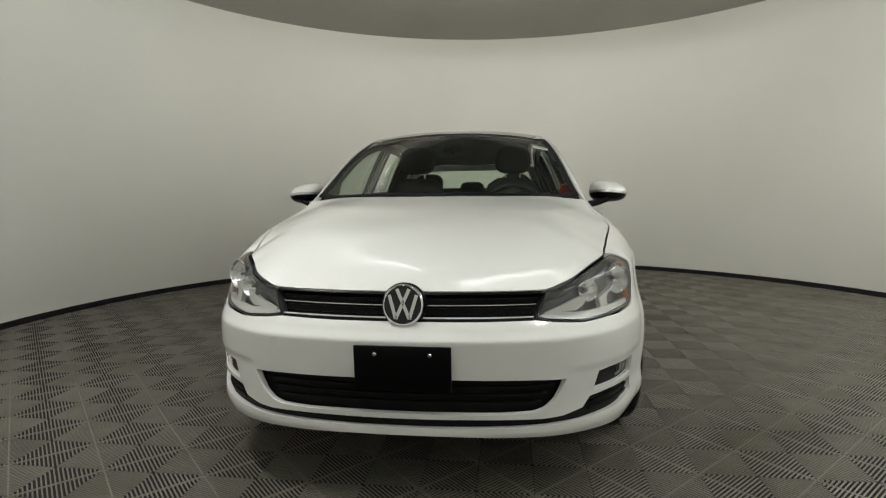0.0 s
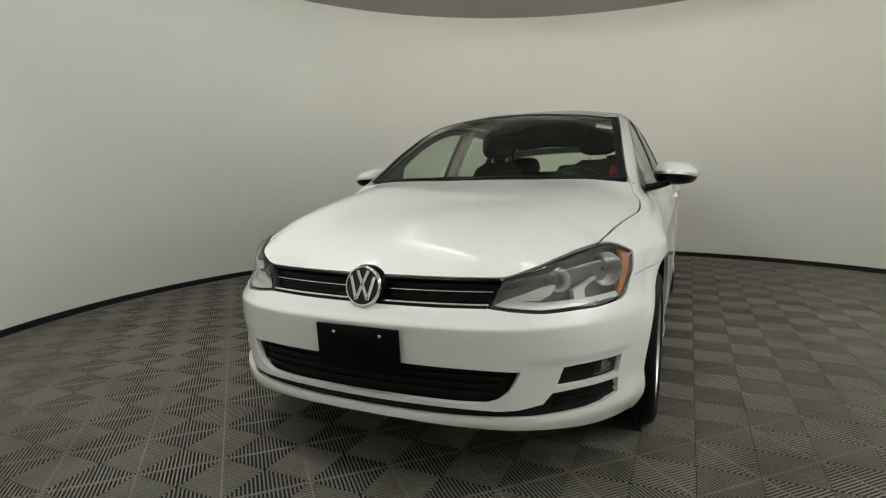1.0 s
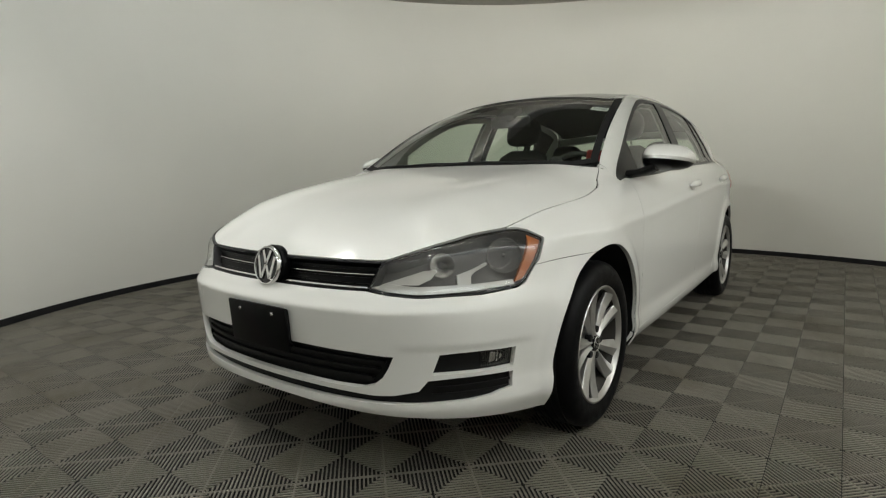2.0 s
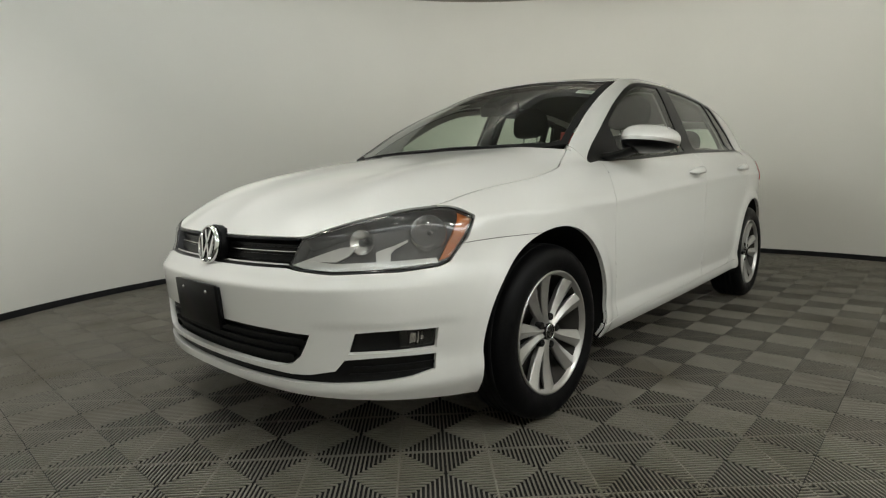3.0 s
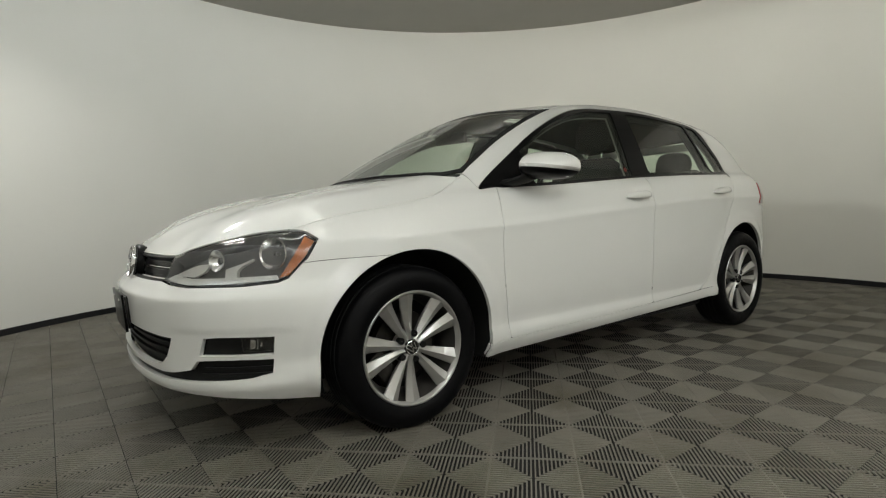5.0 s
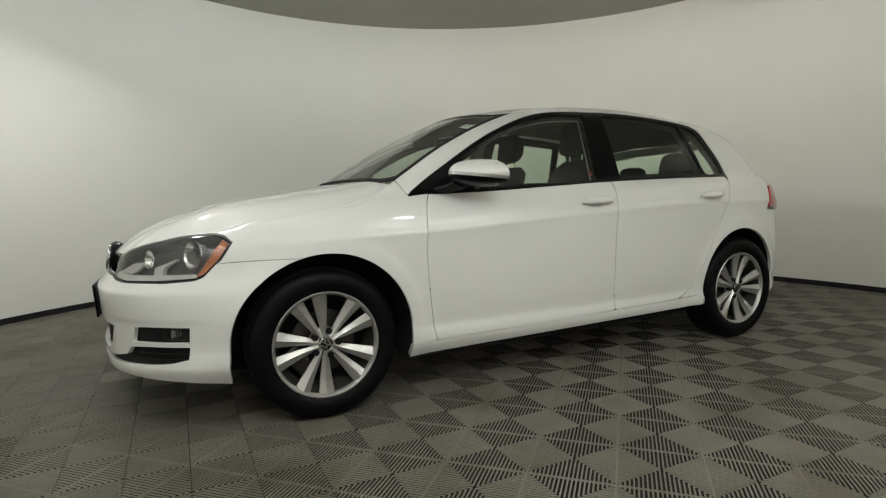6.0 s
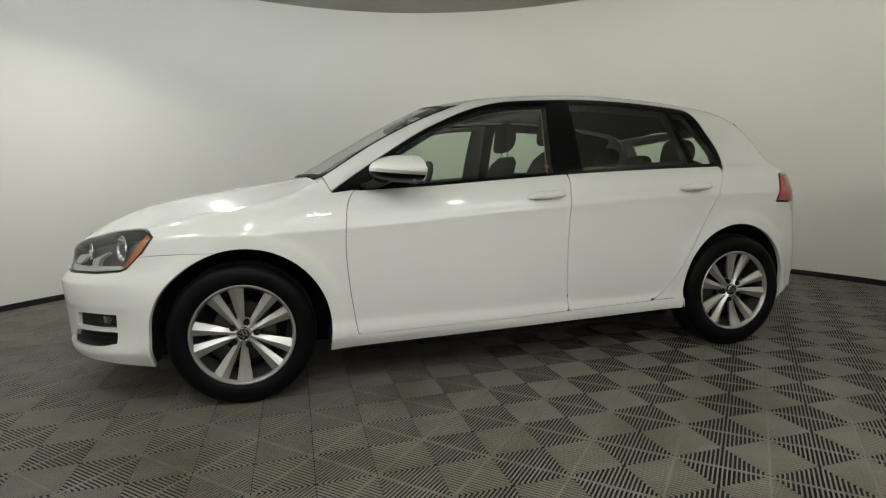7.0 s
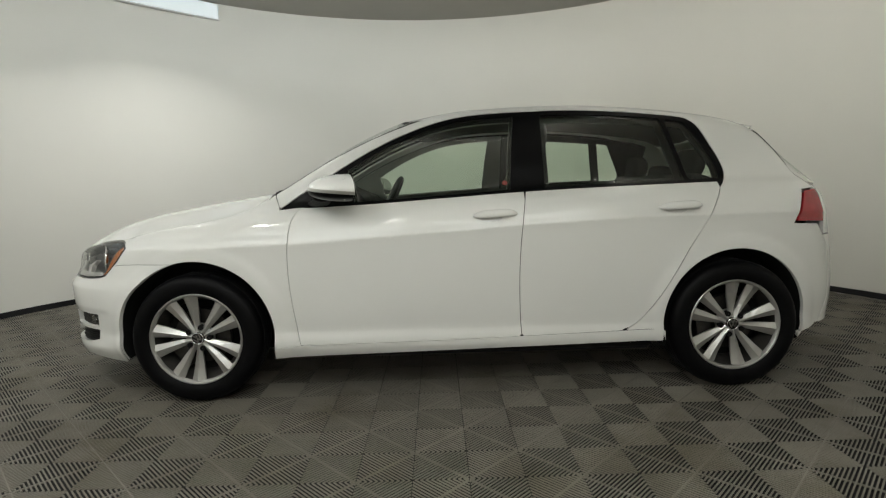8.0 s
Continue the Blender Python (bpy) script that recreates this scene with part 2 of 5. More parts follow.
def cubic(ts, ys, q):
    """Natural cubic spline through (ts, ys), read at q."""
    n = len(ts)
    h = np.diff(ts)
    a = np.eye(n)
    b = np.zeros(n)
    for i in range(1, n - 1):
        a[i, i - 1:i + 2] = h[i - 1], 2 * (h[i - 1] + h[i]), h[i]
        b[i] = 6 * ((ys[i + 1] - ys[i]) / h[i] - (ys[i] - ys[i - 1]) / h[i - 1])
    a[0, 1] = -1
    a[-1, -2] = -1
    k = np.linalg.solve(a, b)
    i = np.clip(np.searchsorted(ts, q) - 1, 0, n - 2)
    u, v = ts[i + 1] - q, q - ts[i]
    return (k[i] * u ** 3 + k[i + 1] * v ** 3) / (6 * h[i]) + (ys[i] / h[i] - k[i] * h[i] / 6) * u + (ys[i + 1] / h[i] - k[i + 1] * h[i] / 6) * v


def smoothstep(a, b, x):
    t = np.clip((np.asarray(x, float) - a) / (b - a), 0, 1)
    return t * t * (3 - 2 * t)


# ---- the room ----
def ring_wall(name, r0, r1, z0, z1, mat, label="", n=160):
    bm = bmesh.new()
    v = []
    for k in range(n):
        a = 2 * math.pi * k / n
        c, s = math.cos(a), math.sin(a)
        v.append([bm.verts.new((ROOM[0] + r * c, ROOM[1] + r * s, z)) for r, z in ((r0, z0), (r0, z1), (r1, z1), (r1, z0))])
    for k in range(n):
        a, b = v[k], v[(k + 1) % n]
        for i in range(4):
            bm.faces.new((a[i], b[i], b[(i + 1) % 4], a[(i + 1) % 4]))
    bmesh.ops.recalc_face_normals(bm, faces=bm.faces)
    ob = part(name, bm, mat)
    return tagged(ob, label, kind="structure")


def disc(name, r, z0, z1, mat, label, n=96):
    bm = bmesh.new()
    bmesh.ops.create_cone(bm, cap_ends=True, segments=n, radius1=r, radius2=r, depth=z1 - z0, matrix=Matrix.Translation((*ROOM, (z0 + z1) / 2)))
    return tagged(part(name, bm, mat), label, kind="structure")


ring_wall("wall_round", RADIUS, RADIUS + 0.14, -0.017, CEILING, WALL, "smooth matt white curved studio wall")
ring_wall("baseboard", RADIUS - 0.014, RADIUS - 0.001, 0.0, 0.049, BASE, "low black rubber baseboard round the wall")
disc("ceiling", RADIUS + 0.14, CEILING, CEILING + 0.12, CEIL, "plain grey flat ceiling")
floor = disc("floor", RADIUS + 0.5, -0.12, -0.018, UNDER, "dark subfloor under grey ribbed interlocking plastic tiles")


# added fixture, out of view, that fills the wall with light
def wall_fill(angle):
    base = tagged(new("wall_fill_lamp"), "added unseen lamp under the ceiling that brightens the wall", "lamp", "wall washers")
    base.matrix_world = wall_fill_pose(angle)
    part("housing", box_bm(0.26, 1.06, 0.06, 0.01, 2, (0, 0, 0.03)), PAPER, base)
    part("diffuser", box_bm(0.22, 1.0, 0.012, 0.003, 1, (0, 0, -0.006)), TUBE, base)
    up = base.matrix_world.inverted()
    for k in (-0.4, 0.4):
        top = base.matrix_world @ Vector((0, k, 0.05))
        part("hanger", tube_bm([(0, k, 0.05), tuple(up @ Vector((top.x, top.y, CEILING + 0.01)))], 0.006, 8), MATT, base)


def downlight(x, y):
    base = tagged(new("downlight_lamp"), "small round white downlight in the ceiling", "ceiling light", "downlights")
    base.location = (x, y, CEILING)
    part("ring", lathe_bm([(0.12, -0.02), (0.15, -0.018), (0.155, 0.0), (0.12, 0.0)], 32, axis="Z", closed=True), PAPER, base)
    part("diffuser", lathe_bm([(0.001, -0.012), (0.12, -0.012), (0.12, 0.0)], 32, axis="Z"), TUBE, base)


def light_panel(angle, z, width, depth, mat, label):
    """A flat glowing box high on the wall."""
    base = tagged(new("light_box"), label, "wall light")
    base.matrix_world = panel_pose(angle, z)
    part("housing", box_bm(0.06, width + 0.04, depth + 0.02, 0.008, 2, (0.025, 0, 0)), PAPER, base)
    part("diffuser", box_bm(0.012, width, depth, 0.004, 1, (-0.008, 0, 0)), mat, base)
    return base


# no lamp: a reflection in the wall, built as a glowing panel
light_panel(*WALL_GLINTS[0], COOL_GLOW, "wide bluish-white light panel high on the wall")
for box in BOXES:
    tagged(light_panel(*box[:4], COOL_GLOW, "bright white light box on the wall"), group="light boxes round the room")
for angle, share, cool in WALL_FILLS:
    wall_fill(angle)
for x, y, share in DOWNLIGHTS:
    downlight(x, y)


# ---- the car: outer surface ----
# y runs from the front axle to the tail, x to the car's left, z up from the floor
PLAN = [(0, -0.876), (0.2, -0.868), (0.38, -0.842), (0.53, -0.795), (0.65, -0.718), (0.738, -0.630), (0.802, -0.525), (0.848, -0.42), (0.876, -0.31), (0.892, -0.12),
        (0.896, 0.15), (0.893, 0.5), (0.897, 1.0), (0.898, 1.5), (0.896, 2.0), (0.889, 2.4), (0.876, 2.7), (0.85, 2.93), (0.80, 3.09), (0.70, 3.20),
        (0.52, 3.28), (0.28, 3.325), (0, 3.34)]
_t = np.concatenate([[0], np.cumsum(np.hypot(*np.diff(np.array(PLAN), axis=0).T))])
_q = np.linspace(0, _t[-1], 4000)
_x, _y = cubic(_t, np.array([p[0] for p in PLAN]), _q), cubic(_t, np.array([p[1] for p in PLAN]), _q)
_s = np.concatenate([[0], np.cumsum(np.hypot(np.diff(_x), np.diff(_y)))])
_tx, _ty = np.gradient(_x, _s), np.gradient(_y, _s)
_l = np.hypot(_tx, _ty)
_nx, _ny = _ty / _l, -_tx / _l
_nx[0], _ny[0] = 0, -1


def SY(y):
    """Unrolled place of the side at y."""
    return float(np.interp(y, _y, _s))


def SX(x):
    """Unrolled place of the nose at x."""
    k = len(_x) // 4
    return float(math.copysign(np.interp(abs(x), _x[:k], _s[:k]), x))


SIDE = pchip([(0.18, 0.058), (0.205, 0.044), (0.222, 0.033), (0.245, 0.021), (0.262, 0.0145), (0.275, 0.0125), (0.29, 0.0115), (0.305, 0.0125), (0.325, 0.0158), (0.342, 0.0178), (0.355, 0.0175), (0.38, 0.0150), (0.42, 0.0112), (0.50, 0.0066), (0.60, 0.0044), (0.66, 0.004), (0.77, 0.0038), (0.798, 0.0022), (0.804, 0.0021), (0.811, 0.0034),
              (0.821, 0.0066), (0.834, 0.0112), (0.86, 0.019), (0.91, 0.04), (0.95, 0.072), (0.985, 0.118), (1.0, 0.128), (1.1, 0.166), (1.2, 0.207), (1.3, 0.251), (1.36, 0.282), (1.42, 0.318)])
NOSE = pchip([(0.16, 0.06), (0.20, 0.03), (0.232, 0.022), (0.245, 0.016), (0.285, 0.016), (0.33, 0.014), (0.42, 0.009), (0.50, 0.004), (0.545, 0.0006), (0.556, 0.0), (0.562, 0.0012), (0.570, 0.0075), (0.585, 0.020), (0.602, 0.033),
              (0.625, 0.052), (0.66, 0.064), (0.70, 0.072), (0.74, 0.092), (0.80, 0.14), (1.0, 0.3)])
TAIL = pchip([(0.2, 0.06), (0.3, 0.02), (0.45, 0.0), (0.6, 0.01), (0.8, 0.05), (0.96, 0.10), (1.1, 0.2), (1.3, 0.42), (1.42, 0.55)])
RISE = pchip([(-1, -0.06), (0.45, -0.042), (1.0, -0.009), (1.5, 0.018), (2.3, 0.051), (3.4, 0.055)])
# the headlamp corner leans in above the bumper
LEAN = pchip([(0.45, 0.0), (0.52, 0.003), (0.57, 0.010), (0.62, 0.023), (0.69, 0.036), (0.75, 0.040), (0.80, 0.044), (1.0, 0.044)])
# upper edge of the side: bonnet, windscreen pillar, roof, tailgate
TOP = pchip([(0, 0.708), (SX(0.2), 0.7085), (SX(0.40), 0.709), (SX(0.485), 0.711), (0.56, 0.727), (0.622, 0.742), (0.685, 0.756), (SY(-0.664), 0.769), (SY(-0.607), 0.780), (SY(-0.537), 0.788), (SY(-0.481), 0.7915), (SY(-0.405), 0.803), (SY(-0.328), 0.820), (SY(-0.2), 0.842),
             (SY(0.05), 0.878), (SY(0.19), 0.908), (SY(0.27), 0.938), (SY(0.36), 0.988), (SY(0.42), 1.025), (SY(0.68), 1.183), (SY(0.976), 1.317), (SY(1.2), 1.385), (SY(1.55), 1.422), (SY(1.85), 1.427),
             (SY(2.14), 1.412), (SY(2.43), 1.381), (SY(2.72), 1.331), (SY(2.86), 1.266), (SY(3.0), 1.09), (SY(3.07), 0.995), (SY(3.11), 0.985), (4.9, 0.985)])
ROUND_R = pchip([(0, 0.03), (SX(0.4), 0.03), (SY(-0.5), 0.07), (SY(-0.39), 0.13), (SY(-0.1), 0.13), (SY(0.2), 0.10), (SY(0.45), 0.07), (SY(1.2), 0.075), (SY(2.8), 0.08), (SY(3.1), 0.04)])
ROUND_A = pchip([(0, 0.012), (SX(0.4), 0.012), (SY(-0.5), 0.06), (SY(-0.39), 0.085), (SY(-0.15), 0.075), (SY(0.1), 0.052), (SY(0.22), 0.040), (SY(0.32), 0.03), (SY(0.45), 0.045), (SY(1.2), 0.045), (SY(2.7), 0.05), (SY(3.1), 0.03)])
_top = TOP(_s)
_slope = np.gradient(_top, _s)
ARCHES = ((0.014, 0.330, 0.367), (2.612, 0.338, 0.354))


def skin(s, z, lift=0.0):
    """Places on the car's outer skin at unrolled length s (negative: right side) and height z, and the outward normals."""
    s, z = np.asarray(s, float), np.asarray(z, float)

    def raw(s, z):
        a = np.abs(s)
        x, y, nx, ny = (np.interp(a, _s, v) for v in (_x, _y, _nx, _ny))
        rise = RISE(y) * smoothstep(0.5, 0.75, z) * (1 - smoothstep(1.0, 1.36, z))
        d = nx ** 2 * SIDE(z - rise) + ny ** 2 * np.where(ny < 0, NOSE(z), TAIL(z))
        top, slope = np.interp(a, _s, _top), np.interp(a, _s, _slope)
        k = np.clip(1 - (top - z) / np.sqrt(1 + slope ** 2) / ROUND_R(a), 0, 1)
        d = d + ROUND_A(a) * (1 - np.sqrt(1 - 0.985 * k ** 2)) / (1 - math.sqrt(0.015))
        d = d + 0.005 * smoothstep(0.50, 0.62, a) * (1 - smoothstep(0.95, 1.06, a)) * (1 - smoothstep(0.438, 0.466, z)) * smoothstep(0.262, 0.300, z)
        d = d + LEAN(z) * smoothstep(0.56, 0.84, a) * (1 - smoothstep(-0.30, 0.06, y))
        for cy, cz, r in ARCHES:
            q = np.hypot(y - cy, z - cz) - r
            d = d - nx ** 2 * (0.004 * (1 - smoothstep(0.040, 0.085, q)) + 0.009 * np.exp(-np.clip(q, 0, None) ** 2 / 0.0045))
        return np.stack([np.sign(s + 1e-12) * (x - nx * d), y - ny * d, z], -1)
    e = 0.004
    p = raw(s, z)
    n = np.cross(raw(s + e, z) - raw(s - e, z), raw(s, z + e) - raw(s, z - e))
    n /= np.linalg.norm(n, axis=-1, keepdims=True)
    return p + lift * n, n


class Sheet:
    """A smooth sheet z(x, y), or y(x, z) with flip, stretched through given places (thin plate)."""

    def __init__(self, places, flip=False, soft=1e-6):
        p = np.array(places, float)
        self.flip = flip
        self.q, v = (p[:, [0, 2]], p[:, 1]) if flip else (p[:, :2], p[:, 2])
        n = len(p)
        r = np.linalg.norm(self.q[:, None] - self.q[None], axis=-1)
        k = np.where(r > 0, r * r * np.log(r + 1e-12), 0) + np.diag(np.zeros(n) + soft)
        a = np.zeros((n + 3, n + 3))
        a[:n, :n], a[:n, n], a[:n, n + 1:] = k, 1, self.q
        a[n, :n], a[n + 1:, :n] = 1, self.q.T
        self.w = np.linalg.solve(a, np.concatenate([v, np.zeros(3)]))

    def value(self, u, v):
        g = np.stack([u, v], -1)
        r = np.linalg.norm(g[..., None, :] - self.q, axis=-1)
        n = len(self.q)
        return (np.where(r > 0, r * r * np.log(r + 1e-12), 0) @ self.w[:n]) + self.w[n] + g @ self.w[n + 1:]

    def __call__(self, u, v, lift=0.0):
        u, v = np.asarray(u, float), np.asarray(v, float)
        e = 0.004
        h = self.value(u, v)
        du, dv = (self.value(u + e, v) - self.value(u - e, v)) / (2 * e), (self.value(u, v + e) - self.value(u, v - e)) / (2 * e)
        if self.flip:
            p, n = np.stack([u, h, v], -1), np.stack([-du, np.ones_like(h), -dv], -1)
        else:
            p, n = np.stack([u, v, h], -1), np.stack([-du, -dv, np.ones_like(h)], -1)
        n /= np.linalg.norm(n, axis=-1, keepdims=True)
        return p + lift * n, n


def inside(poly, pts):
    p, q = np.asarray(poly, float), np.asarray(pts, float)
    r = np.zeros(len(q), bool)
    for a, b in zip(p, np.roll(p, -1, axis=0)):
        c = (a[1] > q[:, 1]) != (b[1] > q[:, 1])
        with np.errstate(divide="ignore", invalid="ignore"):
            r ^= c & (q[:, 0] < (b[0] - a[0]) * (q[:, 1] - a[1]) / (b[1] - a[1] if b[1] != a[1] else 1e-12) + a[0])
    return r


def dense(poly, step):
    out = []
    for a, b in zip(poly, list(poly[1:]) + [poly[0]]):
        n = max(1, int(math.ceil(math.dist(a, b) / step)))
        out += [(a[0] + (b[0] - a[0]) * k / n, a[1] + (b[1] - a[1]) * k / n) for k in range(n)]
    return out


def turned(poly):
    a = sum(p[0] * q[1] - q[0] * p[1] for p, q in zip(poly, list(poly[1:]) + [poly[0]]))
    return list(poly) if a > 0 else list(poly)[::-1]


def inset(poly, gap):
    """Moves an outline inwards (a negative gap: outwards)."""
    p = np.array(turned(poly))
    a, b = p - np.roll(p, 1, axis=0), np.roll(p, -1, axis=0) - p
    a /= np.linalg.norm(a, axis=1, keepdims=True) + 1e-12
    b /= np.linalg.norm(b, axis=1, keepdims=True) + 1e-12
    n = np.stack([-(a + b)[:, 1], (a + b)[:, 0]], 1)
    n /= np.linalg.norm(n, axis=1, keepdims=True) + 1e-12
    c = np.clip((n * np.stack([-b[:, 1], b[:, 0]], 1)).sum(1), 0.5, 1)
    return [tuple(v) for v in p + n * (gap / c)[:, None]]


def rounded(poly, r, n=5):
    """Rounds the corners of an outline."""
    out = []
    m = len(poly)
    for i in range(m):
        p, a, b = Vector(poly[i]), Vector(poly[i - 1]), Vector(poly[(i + 1) % m])
        u, v = (a - p), (b - p)
        k = min(r, u.length * 0.45, v.length * 0.45)
        s, e = p + u.normalized() * k, p + v.normalized() * k
        for j in range(n + 1):
            t = j / n
            out.append(tuple((1 - t) ** 2 * s + 2 * t * (1 - t) * p + t * t * e))
    return out


def smooth_line(points, n=8):
    """A rounded open line through (u, v) points."""
    p = np.array(points, float)
    t = np.concatenate([[0], np.cumsum(np.hypot(*np.diff(p, axis=0).T))])
    q = np.linspace(0, t[-1], n * (len(p) - 1) + 1)
    return [tuple(v) for v in np.stack([cubic(t, p[:, 0], q), cubic(t, p[:, 1], q)], 1)]


_levels = np.concatenate([np.arange(0.22, 0.30, 0.014), np.arange(0.30, 0.365, 0.006), np.arange(0.375, 0.785, 0.022), np.arange(0.788, 0.842, 0.0035), np.arange(0.85, 1.0, 0.012), np.arange(1.0, 1.43, 0.018)])


_nose_levels = np.concatenate([np.arange(0.19, 0.42, 0.017), np.arange(0.425, 0.48, 0.008), np.arange(0.49, 0.54, 0.018), np.arange(0.545, 0.632, 0.0045), np.arange(0.64, 0.72, 0.014)])


def flow_grid(lo, hi, step, nose):
    """Points in rows that follow the shoulder crease along the side, or the bumper's ridge."""
    s = np.arange(lo[0] + step * 0.37, hi[0], step)
    y = np.interp(s, _s, _y)
    rows = []
    for k, z in enumerate(_nose_levels if nose else _levels):
        up = 0 * y if nose else RISE(y) * smoothstep(0.5, 0.75, z + RISE(y)) * (1 - smoothstep(1.0, 1.36, z + RISE(y)))
        rows.append(np.stack([s + (k % 2) * step / 2, z + up], 1))
    return np.concatenate(rows)


def panel(name, surface, poly, mat, parent, holes=(), step=0.02, gap=0.0022, rim=0.018, lift=0.0, label="", mirror=False, flow=False):
    """A piece of skin inside an outline on a surface, with folded edges."""
    from mathutils.geometry import delaunay_2d_cdt
    outer = dense(inset(poly, gap) if gap else turned(poly), 0.01 if flow else step)
    cuts = [dense(turned(h), step) for h in holes]
    pts, edges = [], []
    for loop in [outer, *cuts]:
        k = len(pts)
        pts += loop
        edges += [(k + i, k + (i + 1) % len(loop)) for i in range(len(loop))]
    lo, hi = np.min(outer, axis=0), np.max(outer, axis=0)
    gx, gy = np.meshgrid(np.arange(lo[0] + step * 0.37, hi[0], step), np.arange(lo[1] + step * 0.41, hi[1], step))
    grid = flow_grid(lo, hi, step, flow == "nose") if flow else np.stack([gx.ravel(), gy.ravel()], 1)
    ok = inside(outer, grid)
    for c in cuts:
        ok &= ~inside(c, grid)
    grid = grid[ok]
    b = np.array(pts)
    if len(grid):
        near = np.array([np.min(np.hypot(*(b - g).T)) for g in grid])
        grid = grid[near > (0.003 if flow else step * 0.45)]
    allp = [Vector(p) for p in pts] + [Vector(g) for g in grid]
    v2, _, f2, *_ = delaunay_2d_cdt(allp, edges, [], 0, 1e-7)
    v2 = np.array([tuple(v) for v in v2])
    tri = np.array([f for f in f2 if len(f) == 3])
    mid = v2[tri].mean(axis=1)
    ok = inside(outer, mid)
    for c in cuts:
        ok &= ~inside(c, mid)
    tri = tri[ok]
    p, n = surface(v2[:, 0], v2[:, 1], lift)
    a = np.cross(p[tri[:, 1]] - p[tri[:, 0]], p[tri[:, 2]] - p[tri[:, 0]])
    wrong = (a * n[tri[:, 0]]).sum(1) < 0
    tri[wrong] = tri[wrong][:, ::-1]
    faces = [tuple(t) for t in tri]
    verts, norms = list(p), list(n)
    if rim:
        count = {}
        for t in faces:
            for i, j in ((t[0], t[1]), (t[1], t[2]), (t[2], t[0])):
                count[(i, j)] = 1
        border = [(i, j) for i, j in count if (j, i) not in count]
        made = {}
        for i, j in border:
            e = p[j] - p[i]
            o = np.cross(e, n[i])
            o /= np.linalg.norm(o) + 1e-12
            for k in (i, j):
                made.setdefault(k, []).append(o)
        index = {}
        for k, os in made.items():
            o = np.mean(os, axis=0)
            o /= np.linalg.norm(o) + 1e-12
            b1, b2 = (n[k] * 0.75 + o * 0.65), o
            index[k] = len(verts)
            verts += [p[k], p[k] - n[k] * 0.0016 + o * 0.0005, p[k] - n[k] * rim]
            norms += [b1 / np.linalg.norm(b1), b2, b2]
        for i, j in border:
            a, c = index[i], index[j]
            faces += [(j, i, a, c), (c, a, a + 1, c + 1), (c + 1, a + 1, a + 2, c + 2)]
    if mirror:
        verts = [np.array((-v[0], v[1], v[2])) for v in verts]
        norms = [np.array((-v[0], v[1], v[2])) for v in norms]
        faces = [f[::-1] for f in faces]
    faces = [f for f in faces if len(set(f)) == len(f)]
    return mesh_part(name, verts, faces, mat, parent, label, normals=norms)


def both(name, surface, poly, mat, parent, **more):
    """The same panel on the left and on the right side."""
    return [panel(name, surface, poly, mat, parent, mirror=m, **more) for m in (False, True)]


def yz(*points):
    return [(SY(y), z) for y, z in points]


def top_line(s0, s1, n=60, drop=0.0):
    s = np.linspace(s0, s1, n)
    return [(float(a), float(b) - drop) for a, b in zip(s, TOP(s))]


def arch_point(k, angle, grow=0.0):
    """A place (y, z) on the edge of a wheel arch; the front one is drawn out forwards."""
    cy, cz, r = ARCHES[k]
    longer = 0.025 * float(smoothstep(98, 152, angle)) if k == 0 else 0.0
    return cy + (r + grow + longer) * math.cos(radians(angle)), cz + (r + grow) * math.sin(radians(angle))


def arc(k, a0, a1, n=28):
    return [(SY(y), z) for y, z in (arch_point(k, a0 + (a1 - a0) * i / n) for i in range(n + 1))]


car = tagged(new("car"), "white five-door compact hatchback parked on ribbed grey tiles", "car")

# outlines on the side, front to rear
DOOR_FRONT = smooth_line([(SY(0.500), 0.276), (SY(0.472), 0.48), (SY(0.460), 0.695), (SY(0.466), 0.79), (SY(0.500), 0.915), (SY(0.520), 0.936)], 6)
DOOR_MID = smooth_line([(SY(1.570), 0.303), (SY(1.561), 0.56), (SY(1.575), 0.80), (SY(1.603), 0.986)], 6)
DOOR_REAR = smooth_line([(SY(2.065), 0.312), (SY(2.12), 0.335), (SY(2.185), 0.40), (SY(2.357), 0.67), (SY(2.50), 0.905), (SY(2.555), 1.016)], 6)
BELT = pchip([(SY(0.40), 0.928), (SY(0.53), 0.933), (SY(0.807), 0.943), (SY(1.2), 0.965), (SY(1.6), 0.987), (SY(2.1), 1.004), (SY(2.6), 1.015)])
SILL = pchip([(SY(0.36), 0.264), (SY(0.51), 0.270), (SY(1.235), 0.283), (SY(1.57), 0.292), (SY(2.06), 0.305), (SY(2.3), 0.312)])
UNDERSILL = pchip([(SY(0.36), 0.205), (SY(1.234), 0.228), (SY(2.3), 0.252)])


def run(f, y0, y1, n=24):
    return [(SY(y0 + (y1 - y0) * i / n), float(f(SY(y0 + (y1 - y0) * i / n)))) for i in range(n + 1)]


WINDOW_TOP = smooth_line(yz((0.418, 0.933), (0.54, 1.015), (0.66, 1.091), (0.83, 1.194), (0.98, 1.268), (1.12, 1.324), (1.264, 1.364), (1.40, 1.382), (1.557, 1.390), (1.851, 1.395), (2.142, 1.380), (2.38, 1.356)), 6)
WINDOW_REAR = smooth_line(yz((2.45, 1.345), (2.492, 1.322), (2.552, 1.212), (2.595, 1.100), (2.600, 1.048), (2.575, 1.018)), 5)
BLACK_AREA = WINDOW_TOP + WINDOW_REAR + run(BELT, 2.57, 0.44, 50)

